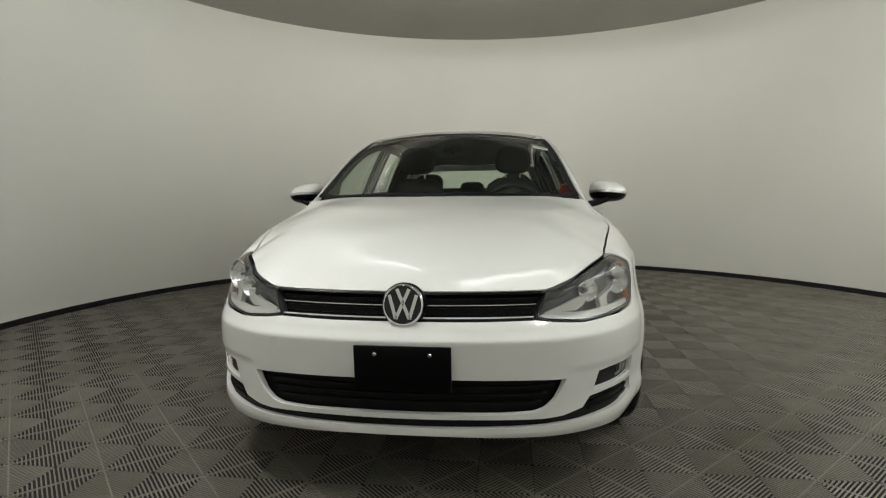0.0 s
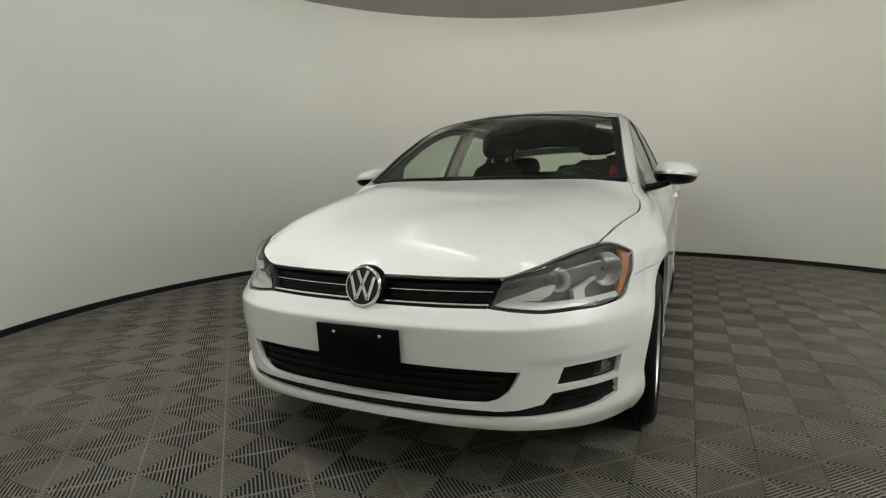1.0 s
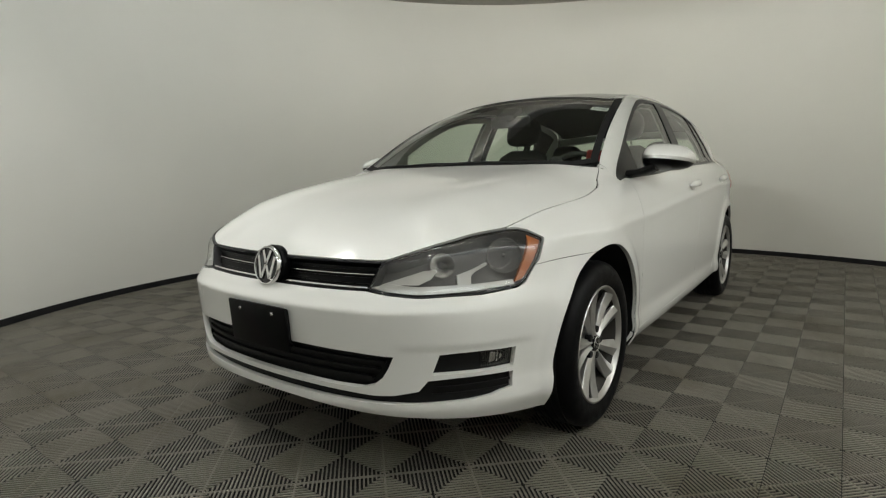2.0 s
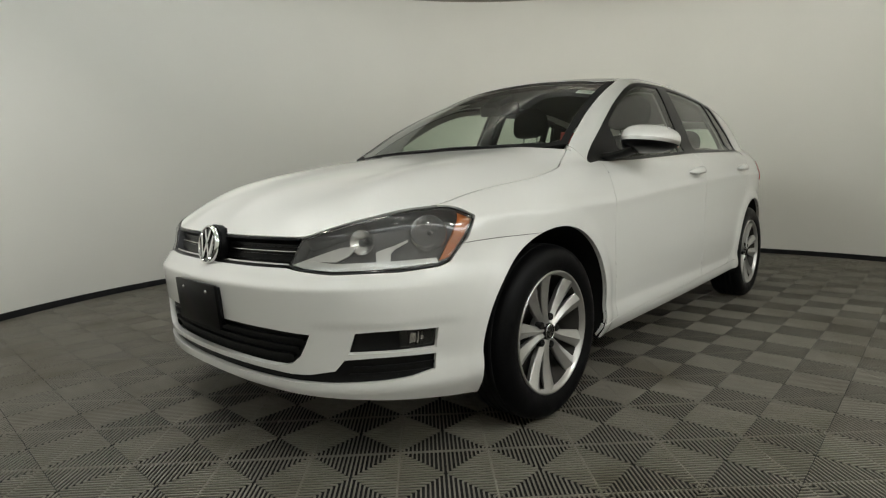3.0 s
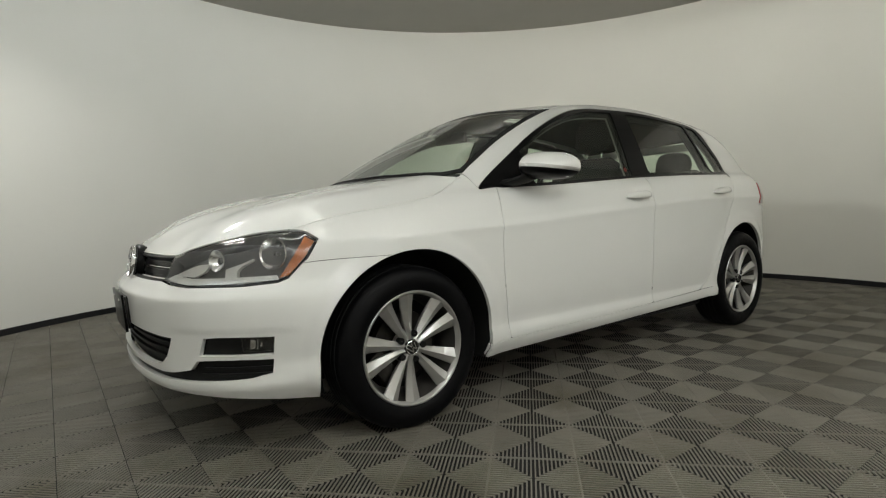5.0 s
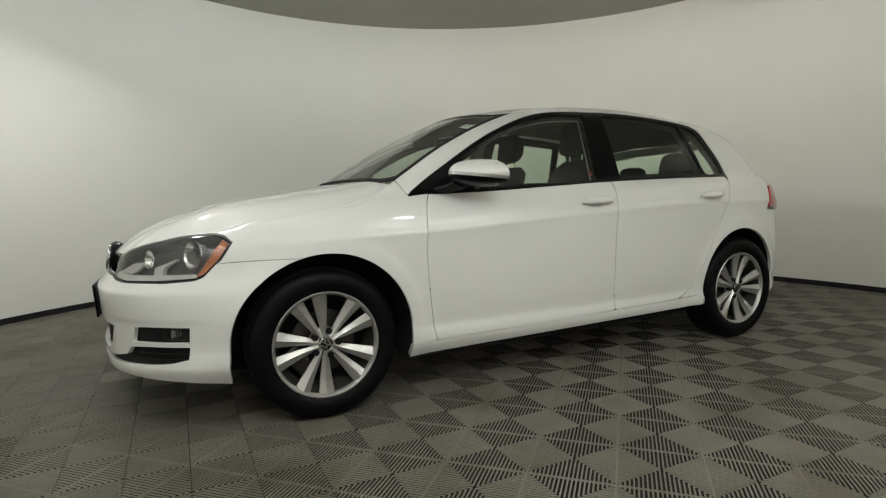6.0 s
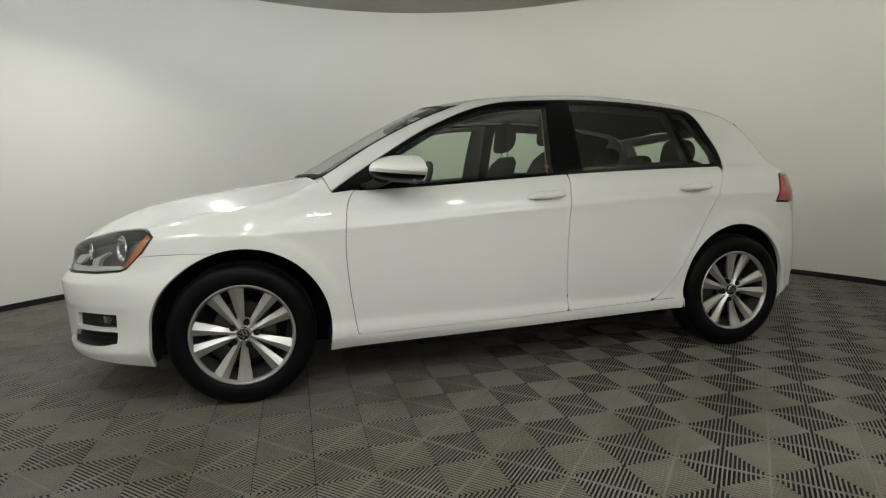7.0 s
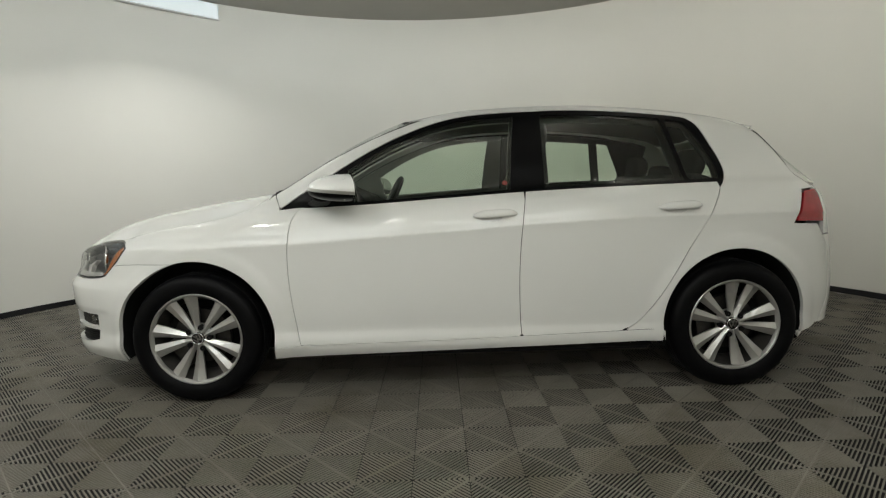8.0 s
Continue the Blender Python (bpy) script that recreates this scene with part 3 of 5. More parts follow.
LAMP_TOP = top_line(SX(0.487), SY(-0.477), 30, 0.004)
LAMP = LAMP_TOP + yz((-0.43, 0.7865), (-0.40, 0.778), (-0.363, 0.757), (-0.406, 0.692), (-0.466, 0.632), (-0.50, 0.619)) + [(SX(0.75), 0.610), (SX(0.69), 0.610), (SX(0.60), 0.608), (SX(0.55), 0.612), (SX(0.495), 0.616), (SX(0.442), 0.623)]
SEAM = [(SY(-0.420), 0.676), (SY(-0.36), 0.680), (SY(-0.293), 0.682), (SY(-0.21), 0.6835), (SY(-0.0859), 0.6831)]

# front bumper, one piece across the nose
_lampback = yz((-0.425, 0.670), (-0.468, 0.626), (-0.50, 0.614)) + [(SX(0.75), 0.605), (SX(0.69), 0.605), (SX(0.60), 0.603), (SX(0.55), 0.607), (SX(0.495), 0.611), (SX(0.438), 0.618)]
_half = SEAM[::-1] + _lampback + [(SX(0.25), 0.616), (0, 0.616)]
_archside = arc(0, 105.8, 182, 24)[1:] + yz((-0.380, 0.27), (-0.380, 0.23))
_lip = [(SY(-0.381), 0.197), (SY(-0.50), 0.205), (SX(0.75), 0.217), (SX(0.66), 0.225), (SX(0.56), 0.231), (SX(0.35), 0.238), (SX(0.15), 0.244), (0, 0.245)]
_left = _half[::-1] + _archside + _lip
_right = [(-s, z) for s, z in _left[::-1]]
GRILLE = [(0, 0.435), (SX(0.17), 0.436), (SX(0.40), 0.432), (SX(0.532), 0.426), (SX(0.517), 0.392), (SX(0.497), 0.357), (SX(0.465), 0.331), (SX(0.43), 0.320), (SX(0.33), 0.317), (SX(0.15), 0.319), (0, 0.319)]
GRILLE = GRILLE + [(-s, z) for s, z in GRILLE[1:-1][::-1]]
FOG = yz((-0.517, 0.433)) + [(SX(0.779), 0.434), (SX(0.746), 0.436), (SX(0.696), 0.435), (SX(0.651), 0.431), (SX(0.632), 0.367), (SX(0.693), 0.369), (SX(0.744), 0.369)] + yz((-0.523, 0.370))
FIN_TOP = [(SY(-0.523), 0.354), (SX(0.744), 0.356), (SX(0.691), 0.355), (SX(0.622), 0.349), (SX(0.597), 0.316), (SX(0.526), 0.302), (SX(0.462), 0.298), (SX(0.373), 0.300), (SX(0.2), 0.302), (0, 0.302)]
LIP_TOP = [(0, 0.271), (SX(0.25), 0.271), (SX(0.48), 0.273), (SX(0.614), 0.279), (SX(0.717), 0.285), (SX(0.765), 0.291), (SY(-0.528), 0.306)]
SLOT = FIN_TOP[::-1][:-1] + [FIN_TOP[0]] + LIP_TOP[::-1]
SLOT = SLOT[:-1] + [(-s, z) for s, z in LIP_TOP] + [(-s, z) for s, z in FIN_TOP[:-1]]
panel("front_bumper", skin, _left[:-1] + _right[:-1], PAINT, car, holes=[GRILLE, SLOT, FOG, [(-s, z) for s, z in FOG]], step=0.018, rim=0.02, gap=0.0013, flow="nose")

# wings
_wing = SEAM + arc(0, 105.8, -2, 36)[1:] + [(SY(0.378), 0.268)] + run(SILL, 0.39, 0.505, 6) + DOOR_FRONT + [(SY(0.415), 0.926)] + yz((0.397, 0.965), (0.375, 1.0)) + \
    top_line(SY(0.372), SY(-0.470), 50, 0.0005) + yz((-0.427, 0.7895), (-0.394, 0.7815), (-0.356, 0.757), (-0.400, 0.69))
both("front_wing", skin, _wing, PAINT, car, gap=0.0015, flow=True)

# doors, sill, side frame
both("front_door", skin, DOOR_FRONT + run(BELT, 0.55, 1.597, 30) + DOOR_MID[::-1][1:] + run(SILL, 1.56, 0.515, 30), PAINT, car, gap=0.0019, flow=True)
both("rear_door", skin, DOOR_MID + run(BELT, 1.61, 2.54, 24) + DOOR_REAR[::-1][1:] + run(SILL, 2.06, 1.58, 14), PAINT, car, gap=0.0019, flow=True)
both("sill", skin, run(SILL, 0.378, 2.257, 40) + run(UNDERSILL, 2.257, 0.372, 40), PAINT, car, rim=0.025, gap=0.0012, flow=True)
_frame = top_line(SY(0.380), SY(3.065), 160) + yz((3.075, 0.975), (2.962, 0.966), (2.93, 0.88), (2.896, 0.806), (3.03, 0.80), (3.10, 0.70), (3.135, 0.55), (3.14, 0.42), (3.10, 0.33), (3.03, 0.285), (2.95, 0.262)) + \
    arc(1, -16, 193, 46) + [(SY(2.262), 0.30)] + run(SILL, 2.2, 2.08, 4) + DOOR_REAR[1:-1] + WINDOW_REAR[::-1] + WINDOW_TOP[::-1] + yz((0.408, 0.94))
both("side_frame", skin, _frame, PAINT, car, flow=True)

# tail end, out of the camera's way but closing the body
SEND = float(_s[-1])


def wrap(s, z, lift=0.0):
    """The tail's skin, run on past the middle to the other side."""
    s = np.asarray(s, float)
    p, n = skin(np.where(s > SEND, 2 * SEND - s, s), z, lift)
    f = np.where(s > SEND, -1.0, 1.0)
    p[..., 0] *= f
    n[..., 0] *= f
    return p, n


def across(points):
    return points + [(2 * SEND - s, z) for s, z in points[::-1]]


panel("rear_bumper", wrap, across(yz((3.06, 0.30), (3.115, 0.335), (3.143, 0.42), (3.138, 0.55), (3.105, 0.70), (3.075, 0.74))), PAINT, car, step=0.03)
panel("tailgate", wrap, across(yz((3.08, 0.745), (3.085, 0.982))), PAINT, car, step=0.03)
both("tail_lamp", skin, yz((2.967, 0.958), (3.06, 0.966), (3.075, 0.806), (2.906, 0.814), (2.937, 0.88)), RED, car, lift=0.004, label="red tail lamp")

# bonnet, windscreen, roof and rear window as sheets stretched between the edges


def edge(s0, s1, n, lift=0.0):
    s = np.linspace(s0, s1, n)
    p, _ = skin(s, TOP(s) - 1e-4)
    return [tuple(v) for v in p]


def doubled(pts):
    return pts + [(-x, y, z) for x, y, z in pts if abs(x) > 1e-6]


_bonnet_edge = edge(0.0, SY(0.355), 60)
BONNET_SOFT = 9e-3
COWL = [(0.745, 0.352, 0.985), (0.6, 0.325, 0.995), (0.4, 0.285, 1.002), (0.2, 0.26, 1.005), (0.0, 0.252, 1.005)]
# crown of the bonnet, front to rear, along three lines
CROWN = [(0.0, ((-0.725, 0.769), (-0.6, 0.829), (-0.4, 0.888), (-0.2, 0.931), (-0.05, 0.957), (0.1, 0.981))),
         (0.33, ((-0.69, 0.768), (-0.55, 0.833), (-0.37, 0.890), (-0.15, 0.936), (0.0, 0.962), (0.14, 0.983))),
         (0.58, ((-0.60, 0.795), (-0.45, 0.853), (-0.3, 0.889), (-0.1, 0.927), (0.1, 0.959), (0.2, 0.974)))]
_spine = [(x, y, z) for x, row in CROWN for y, z in row]
_fixed, _free = doubled(_bonnet_edge), doubled(COWL) + doubled(_spine)
BONNET = Sheet(_fixed + _free, soft=[4e-6] * len(_fixed) + [BONNET_SOFT] * len(_free))
_b = [(x, y) for x, y, z in _bonnet_edge] + [(x, y) for x, y, z in COWL]
panel("bonnet", BONNET, _b + [(-x, y) for x, y in _b[::-1][1:-1]], PAINT, car, step=0.022, gap=-0.0004)

_pillar = edge(SY(0.395), SY(1.11), 40)
HEADER = [(0.5, 1.045, 1.362), (0.3, 1.0, 1.385), (0.0, 0.985, 1.398)]
BASELINE = [(0.6, 0.335, 0.994), (0.3, 0.275, 1.002), (0.0, 0.255, 1.004)]
WINDSCREEN_SHEET = Sheet(doubled(_pillar) + doubled(HEADER) + doubled(BASELINE) + doubled([(0.0, 0.6, 1.200), (0.3, 0.6, 1.194), (0.0, 0.8, 1.307), (0.3, 0.8, 1.301)]), soft=2e-5)
_w = [(x, y) for x, y, z in BASELINE[::-1]] + [(x, y) for x, y, z in _pillar] + [(x, y) for x, y, z in HEADER]
_wfull = _w + [(-x, y) for x, y in _w[::-1][1:-1]]
_wglass = inset(dense(_wfull, 0.04), 0.034)
windscreen = panel("windscreen", WINDSCREEN_SHEET, _wglass, WINDSCREEN, car, step=0.04, gap=0, rim=0, label="clear slightly green windscreen")
panel("windscreen_border", WINDSCREEN_SHEET, _wfull, LINER, car, holes=[_wglass], step=0.03, gap=0.001, rim=0.006, lift=-0.001, label="black ceramic border of the windscreen")

_rail = edge(SY(1.115), SY(2.84), 60)
_roofback = [(0.4, 2.93, 1.310), (0.0, 2.96, 1.315)]
ROOF = Sheet(doubled(_rail) + doubled(HEADER) + doubled(_roofback) + doubled([(0, 1.3, 1.441), (0.3, 1.3, 1.434), (0, 1.7, 1.452), (0.3, 1.7, 1.445), (0, 2.3, 1.424), (0.3, 2.3, 1.417), (0, 2.7, 1.374)]), soft=2e-5)
_r = [(x, y) for x, y, z in HEADER[::-1]] + [(x, y) for x, y, z in _rail] + [(x, y) for x, y, z in _roofback]
_rfull = _r + [(-x, y) for x, y in _r[::-1][1:-1]]
SUNROOF = [(0.0, 1.004), (0.3, 1.018), (0.485, 1.062), (0.515, 1.13), (0.525, 1.9), (0.50, 2.08), (0.0, 2.10)]
SUNROOF = SUNROOF + [(-x, y) for x, y in SUNROOF[1:-1][::-1]]
panel("roof", ROOF, _rfull, PAINT, car, holes=[SUNROOF], step=0.03, gap=0.003)
panel("sunroof", ROOF, SUNROOF, BLACK, car, step=0.04, gap=0.003, label="dark tinted glass sunroof")

_hatch = edge(SY(2.85), SY(3.06), 20)
_hatchtop = [(0.35, 2.95, 1.30), (0.0, 2.97, 1.305)]
_hatchlow = [(0.6, 3.155, 0.992), (0.3, 3.2, 0.992), (0.0, 3.215, 0.992)]
HATCH = Sheet(doubled(_hatch) + doubled(_hatchtop) + doubled(_hatchlow), flip=True, soft=2e-5)
_h = [(x, z) for x, y, z in _hatchtop[::-1]] + [(x, z) for x, y, z in _hatch] + [(x, z) for x, y, z in _hatchlow]
_hfull = _h + [(-x, z) for x, z in _h[::-1][1:-1]]
_hglass = inset(dense(_hfull, 0.05), 0.06)
panel("tailgate_frame", HATCH, _hfull, PAINT, car, holes=[_hglass], step=0.04)
panel("rear_window", HATCH, _hglass, SIDEGLASS, car, step=0.05, gap=0, rim=0)

# side windows
FRONT_GLASS = smooth_line(yz((0.735, 1.112), (0.80, 1.152), (0.977, 1.248), (1.12, 1.305), (1.27, 1.346), (1.45, 1.366), (1.575, 1.370)), 5) + yz((1.553, 1.2), (1.535, 1.001)) + run(BELT, 1.53, 0.77, 14)
FRONT_GLASS = FRONT_GLASS[:-15] + [(s, z + 0.014) for s, z in run(BELT, 1.53, 0.772, 14)]
REAR_GLASS = smooth_line(yz((1.712, 1.372), (1.845, 1.373), (2.05, 1.364), (2.325, 1.342)), 5) + yz((2.36, 1.18), (2.392, 1.027)) + [(s, z + 0.014) for s, z in run(BELT, 2.38, 1.705, 12)] + yz((1.706, 1.15))
QUARTER_GLASS = rounded(yz((2.348, 1.337), (2.45, 1.320), (2.535, 1.165), (2.570, 1.09), (2.572, 1.034), (2.412, 1.027), (2.38, 1.18)), 0.02)
both("window_frame", skin, BLACK_AREA, GRILLEBLACK, car, holes=[FRONT_GLASS, REAR_GLASS, QUARTER_GLASS], step=0.025, gap=0.001, rim=0.02, lift=-0.002, label="gloss black window surround and door pillar")
for g, poly in (("front_window", FRONT_GLASS), ("rear_side_window", REAR_GLASS), ("quarter_window", QUARTER_GLASS)):
    both(g, skin, poly, SIDEGLASS, car, step=0.04, gap=-0.002, rim=0, lift=-0.006)

# black strips that darken the shut lines: rubber seals at doors, added backing elsewhere
def gap_strip(line, mat=LINER, wide=0.0036, deep=-0.008):
    p = np.array(line, float)
    d = np.gradient(p, axis=0)
    n = np.stack([-d[:, 1], d[:, 0]], 1) / np.linalg.norm(d, axis=1, keepdims=True) * wide
    both("dark_gap_strip", skin, [tuple(v) for v in p + n] + [tuple(v) for v in (p - n)[::-1]], mat, car, step=0.02, gap=0, rim=0, lift=deep)


gap_strip(DOOR_FRONT)
gap_strip(DOOR_MID)
gap_strip(DOOR_REAR[3:])
gap_strip(run(SILL, 0.385, 2.25, 60))
gap_strip(SEAM)

# wheel wells and floor pan
for k, (cy, cz, r) in enumerate(ARCHES):
    for sign in (-1, 1):
        bm = bmesh.new()
        rings = []
        for i in range(33):
            a = -19 + 218 * i / 32
            yy, zz = arch_point(k, a)
            q, _ = skin(np.array([SY(yy)]), np.array([zz]), -0.006)
            rings.append([bm.verts.new((sign * x, *arch_point(k, a, grow))) for x, grow in ((float(q[0][0]), 0.001), (float(q[0][0]) - 0.02, 0.012), (0.60, 0.012), (0.58, -0.3))])
        for a, b in zip(rings, rings[1:]):
            for i in range(3):
                bm.faces.new((a[i], a[i + 1], b[i + 1], b[i]))
        bmesh.ops.recalc_face_normals(bm, faces=bm.faces)
        part("wheel_well", bm, LINER, car)
part("floor_pan", box_bm(1.10, 3.6, 0.10, 0.02, 1, (0, 1.25, 0.215)), LINER, car)
part("floor_side", box_bm(1.60, 1.86, 0.06, 0.02, 1, (0, 1.31, 0.215)), LINER, car)


# wheels
def wheel(x, y, sign, spin):
    hub = new("wheel")
    hub.parent = car
    hub.matrix_world = Matrix.Translation((x, y, 0.3165)) @ pose(0, 0, 0, spin, 0, 0) if sign > 0 else Matrix.Translation((x, y, 0.3165)) @ pose(0, 0, 0, spin, 0, 180)
    # the outside of the wheel looks along +x
    tyre = [(0.212, 0.070), (0.219, 0.088), (0.228, 0.095), (0.247, 0.103), (0.268, 0.105), (0.288, 0.100), (0.300, 0.092), (0.3085, 0.082), (0.3135, 0.070), (0.3160, 0.045), (0.3165, 0.0),
            (0.3160, -0.05), (0.3130, -0.075), (0.302, -0.09), (0.27, -0.104), (0.23, -0.098), (0.205, -0.08)]
    part("tyre", lathe_bm(tyre, 96), RUBBER, hub, "black radial tyre")
    bm = bmesh.new()
    for k in (-0.045, -0.015, 0.017, 0.047):
        lathe_bm([(0.3172, k - 0.005), (0.3172, k + 0.005), (0.31, k + 0.005), (0.31, k - 0.005)], 64, bm=bm, closed=True)
    part("tread_groove", bm, LINER, hub)
    lip = [(0.2235, 0.086), (0.2235, 0.0945), (0.221, 0.0970), (0.2165, 0.0965), (0.211, 0.090), (0.2065, 0.078)]
    part("rim", lathe_bm(lip, 96), ALLOY, hub, "machined silver alloy rim")
    part("barrel", lathe_bm([(0.2065, 0.078), (0.202, 0.05), (0.185, 0.02), (0.182, -0.05), (0.2, -0.085)], 64), BARREL, hub, "dark inside of the rim")
    # five pairs of spokes
    for k in range(5):
        for side in (-1, 1):
            bm = bmesh.new()
            a = radians(72 * k)
            ring = []
            rows = [(0.030, 0.0115, 0.0120, 0.073, 0.022), (0.060, 0.0165, 0.0145, 0.071, 0.026), (0.10, 0.0265, 0.0205, 0.072, 0.03), (0.15, 0.0395, 0.0275, 0.077, 0.03), (0.19, 0.0500, 0.0335, 0.085, 0.026), (0.209, 0.0550, 0.0370, 0.090, 0.02)]
            for r, off, half, x1, thick in rows:
                c = side * off
                prof = [(c - half, x1 - 0.013), (c - half * 0.92, x1 - 0.0095), (c - half * 0.12 * side, x1 + 0.001), (c + half * 0.92, x1 - 0.0095), (c + half, x1 - 0.013), (c + half * 0.8, x1 - thick), (c - half * 0.8, x1 - thick)]
                ring.append([bm.verts.new((h, r * math.cos(a) - w * math.sin(a), r * math.sin(a) + w * math.cos(a))) for w, h in prof])
            for p, q in zip(ring, ring[1:]):
                for i in range(7):
                    bm.faces.new((p[i], p[(i + 1) % 7], q[(i + 1) % 7], q[i]))
            bm.faces.new(ring[0])
            bm.faces.new(ring[-1][::-1])
            bmesh.ops.recalc_face_normals(bm, faces=bm.faces)
            part("spoke", bm, ALLOY, hub, smooth=False)
    part("hub_disc", lathe_bm([(0.001, 0.062), (0.032, 0.064), (0.052, 0.060), (0.066, 0.050), (0.068, 0.03), (0.05, 0.03), (0.001, 0.03)], 48), ALLOY, hub)
    for k in range(5):
        a = radians(72 * k + 36)
        bm = lathe_bm([(0.001, 0.0635), (0.0125, 0.0635), (0.0135, 0.058), (0.0135, 0.04)], 16)
        bm.transform(Matrix.Translation((0.010, 0.054 * math.cos(a), 0.054 * math.sin(a))))
        part("wheel_bolt", bm, MATT, hub, "dark wheel bolt")
    cap = part("centre_cap", lathe_bm([(0.001, 0.0775), (0.026, 0.077), (0.030, 0.0745), (0.031, 0.065)], 32), BLACK, hub, "round black centre cap with a chrome emblem")
    part("cap_ring", lathe_bm([(0.0255, 0.0775), (0.0275, 0.0788), (0.0295, 0.0775), (0.0275, 0.076)], 32, closed=True), CHROME, cap)
    bm = bmesh.new()
    emblem(bm, 0.0235, 0.0772, 0.0012)
    part("cap_emblem", bm, CHROME, cap)
    part("brake_disc", lathe_bm([(0.05, 0.012), (0.135, 0.014), (0.1365, 0.004), (0.1365, -0.012), (0.05, -0.014)], 64), IRON, hub)
    part("brake_caliper", box_bm(0.07, 0.075, 0.16, 0.02, 2, (0.0, -0.125, 0.0)), IRON, hub, "dark grey brake caliper")
    # black disc added behind the brake to darken the wheel's inside
    part("wheel_shade", lathe_bm([(0.001, -0.03), (0.183, -0.03)], 48), LINER, hub)
    return hub


def emblem(bm, r, x, h, thick=0.17):
    """Slanted crossing bars within a ring, facing +x."""
    def bar(a, b, t):
        a, b = Vector(a), Vector(b)
        d = (b - a).normalized()
        n = Vector((-d.y, d.x)) * t / 2
        c = [a - n, b - n, b + n, a + n]
        low = [bm.verts.new((x, r * p.x, r * p.y)) for p in c]
        high = [bm.verts.new((x + h, r * (p.x * 0.97), r * (p.y * 0.97))) for p in c]
        bm.faces.new(high)
        for i in range(4):
            bm.faces.new((low[i], low[(i + 1) % 4], high[(i + 1) % 4], high[i]))
    for s in (-1, 1):
        bar((s * 0.36, 0.92), (-s * 0.40, -0.80), thick)
        bar((s * 0.80, 0.58), (s * 0.40, -0.80), thick)
    bmesh.ops.recalc_face_normals(bm, faces=bm.faces)


for x, y, sign, spin in ((0.784, -0.001, 1, 38), (-0.774, 0.0, -1, 20), (0.780, 2.611, 1, 6), (-0.760, 2.631, -1, 50)):
    wheel(x, y, sign, spin)


# ---- the car: nose, lamps and fittings ----
def at_skin(s, z, lift=0.0):
    p, n = skin(np.array([s]), np.array([z]), lift)
    return Vector(p[0]), Vector(n[0])


def mirrored(points):
    return [(-s, z) for s, z in points]


# upper grille
_g = [(SX(0.436), 0.622), (SX(0.25), 0.6195), (0, 0.6195)]
_gt = [(0, 0.706), (SX(0.25), 0.7065), (SX(0.478), 0.709)]
GRILLE_UP = _g + [(-s, z) for s, z in _g[:-1][::-1]] + [(-s, z) for s, z in _gt[1:][::-1]] + _gt
grille = panel("upper_grille", skin, GRILLE_UP, GRILLEBLACK, car, step=0.02, lift=-0.034, rim=0, gap=0, label="gloss black grille with thin chrome strips")


def strip(name, z0, z1, x, lift, mat, parent, bend=0.0):
    n = 40
    pts = [SX(x) * (2 * i / n - 1) for i in range(n + 1)]
    low = [(s, z0 + bend * (abs(s) / SX(x)) ** 2) for s in pts]
    high = [(s, z1 + bend * (abs(s) / SX(x)) ** 2) for s in pts[::-1]]
    return panel(name, skin, low + high, mat, parent, step=0.03, gap=0, rim=0.03, lift=lift)


strip("grille_slat", 0.678, 0.694, 0.458, -0.027, GRILLEBLACK, grille, 0.002)
strip("grille_slat", 0.640, 0.656, 0.440, -0.026, GRILLEBLACK, grille, 0.001)
tagged(strip("chrome_strip", 0.6632, 0.6655, 0.450, -0.016, CHROME, grille, 0.002), "thin chrome strip")
tagged(strip("chrome_strip", 0.6255, 0.6295, 0.436, -0.006, CHROME, grille, 0.001), "thin chrome strip")
strip("grille_edge", 0.6165, 0.6235, 0.432, -0.004, GRILLEBLACK, grille, 0.002)
strip("grille_edge", 0.700, 0.7065, 0.474, -0.004, GRILLEBLACK, grille, 0.002)

# round emblem
badge = part("emblem", lathe_bm([(0.001, 0.012), (0.060, 0.010), (0.0665, 0.004), (0.067, -0.04)], 48), BLACK, car, "round black emblem with a chrome ring and slanted chrome bars")
part("emblem_seat", lathe_bm([(0.001, -0.002), (0.070, -0.002), (0.073, -0.006), (0.073, -0.030)], 48), GRILLEBLACK, badge)
badge.matrix_world = Matrix.Translation((0.003, -0.822, 0.668)) @ pose(0, 0, 0, 0, 0, -90) @ pose(0, 0, 0, 0, -10, 0)
part("emblem_ring", lathe_bm([(0.0585, 0.008), (0.0605, 0.0155), (0.064, 0.0165), (0.0675, 0.0125), (0.0685, 0.004), (0.063, 0.004)], 64, closed=True), CHROME, badge)
bm = bmesh.new()
emblem(bm, 0.0575, 0.010, 0.0055, 0.20)
part("emblem_bars", bm, CHROME, badge)

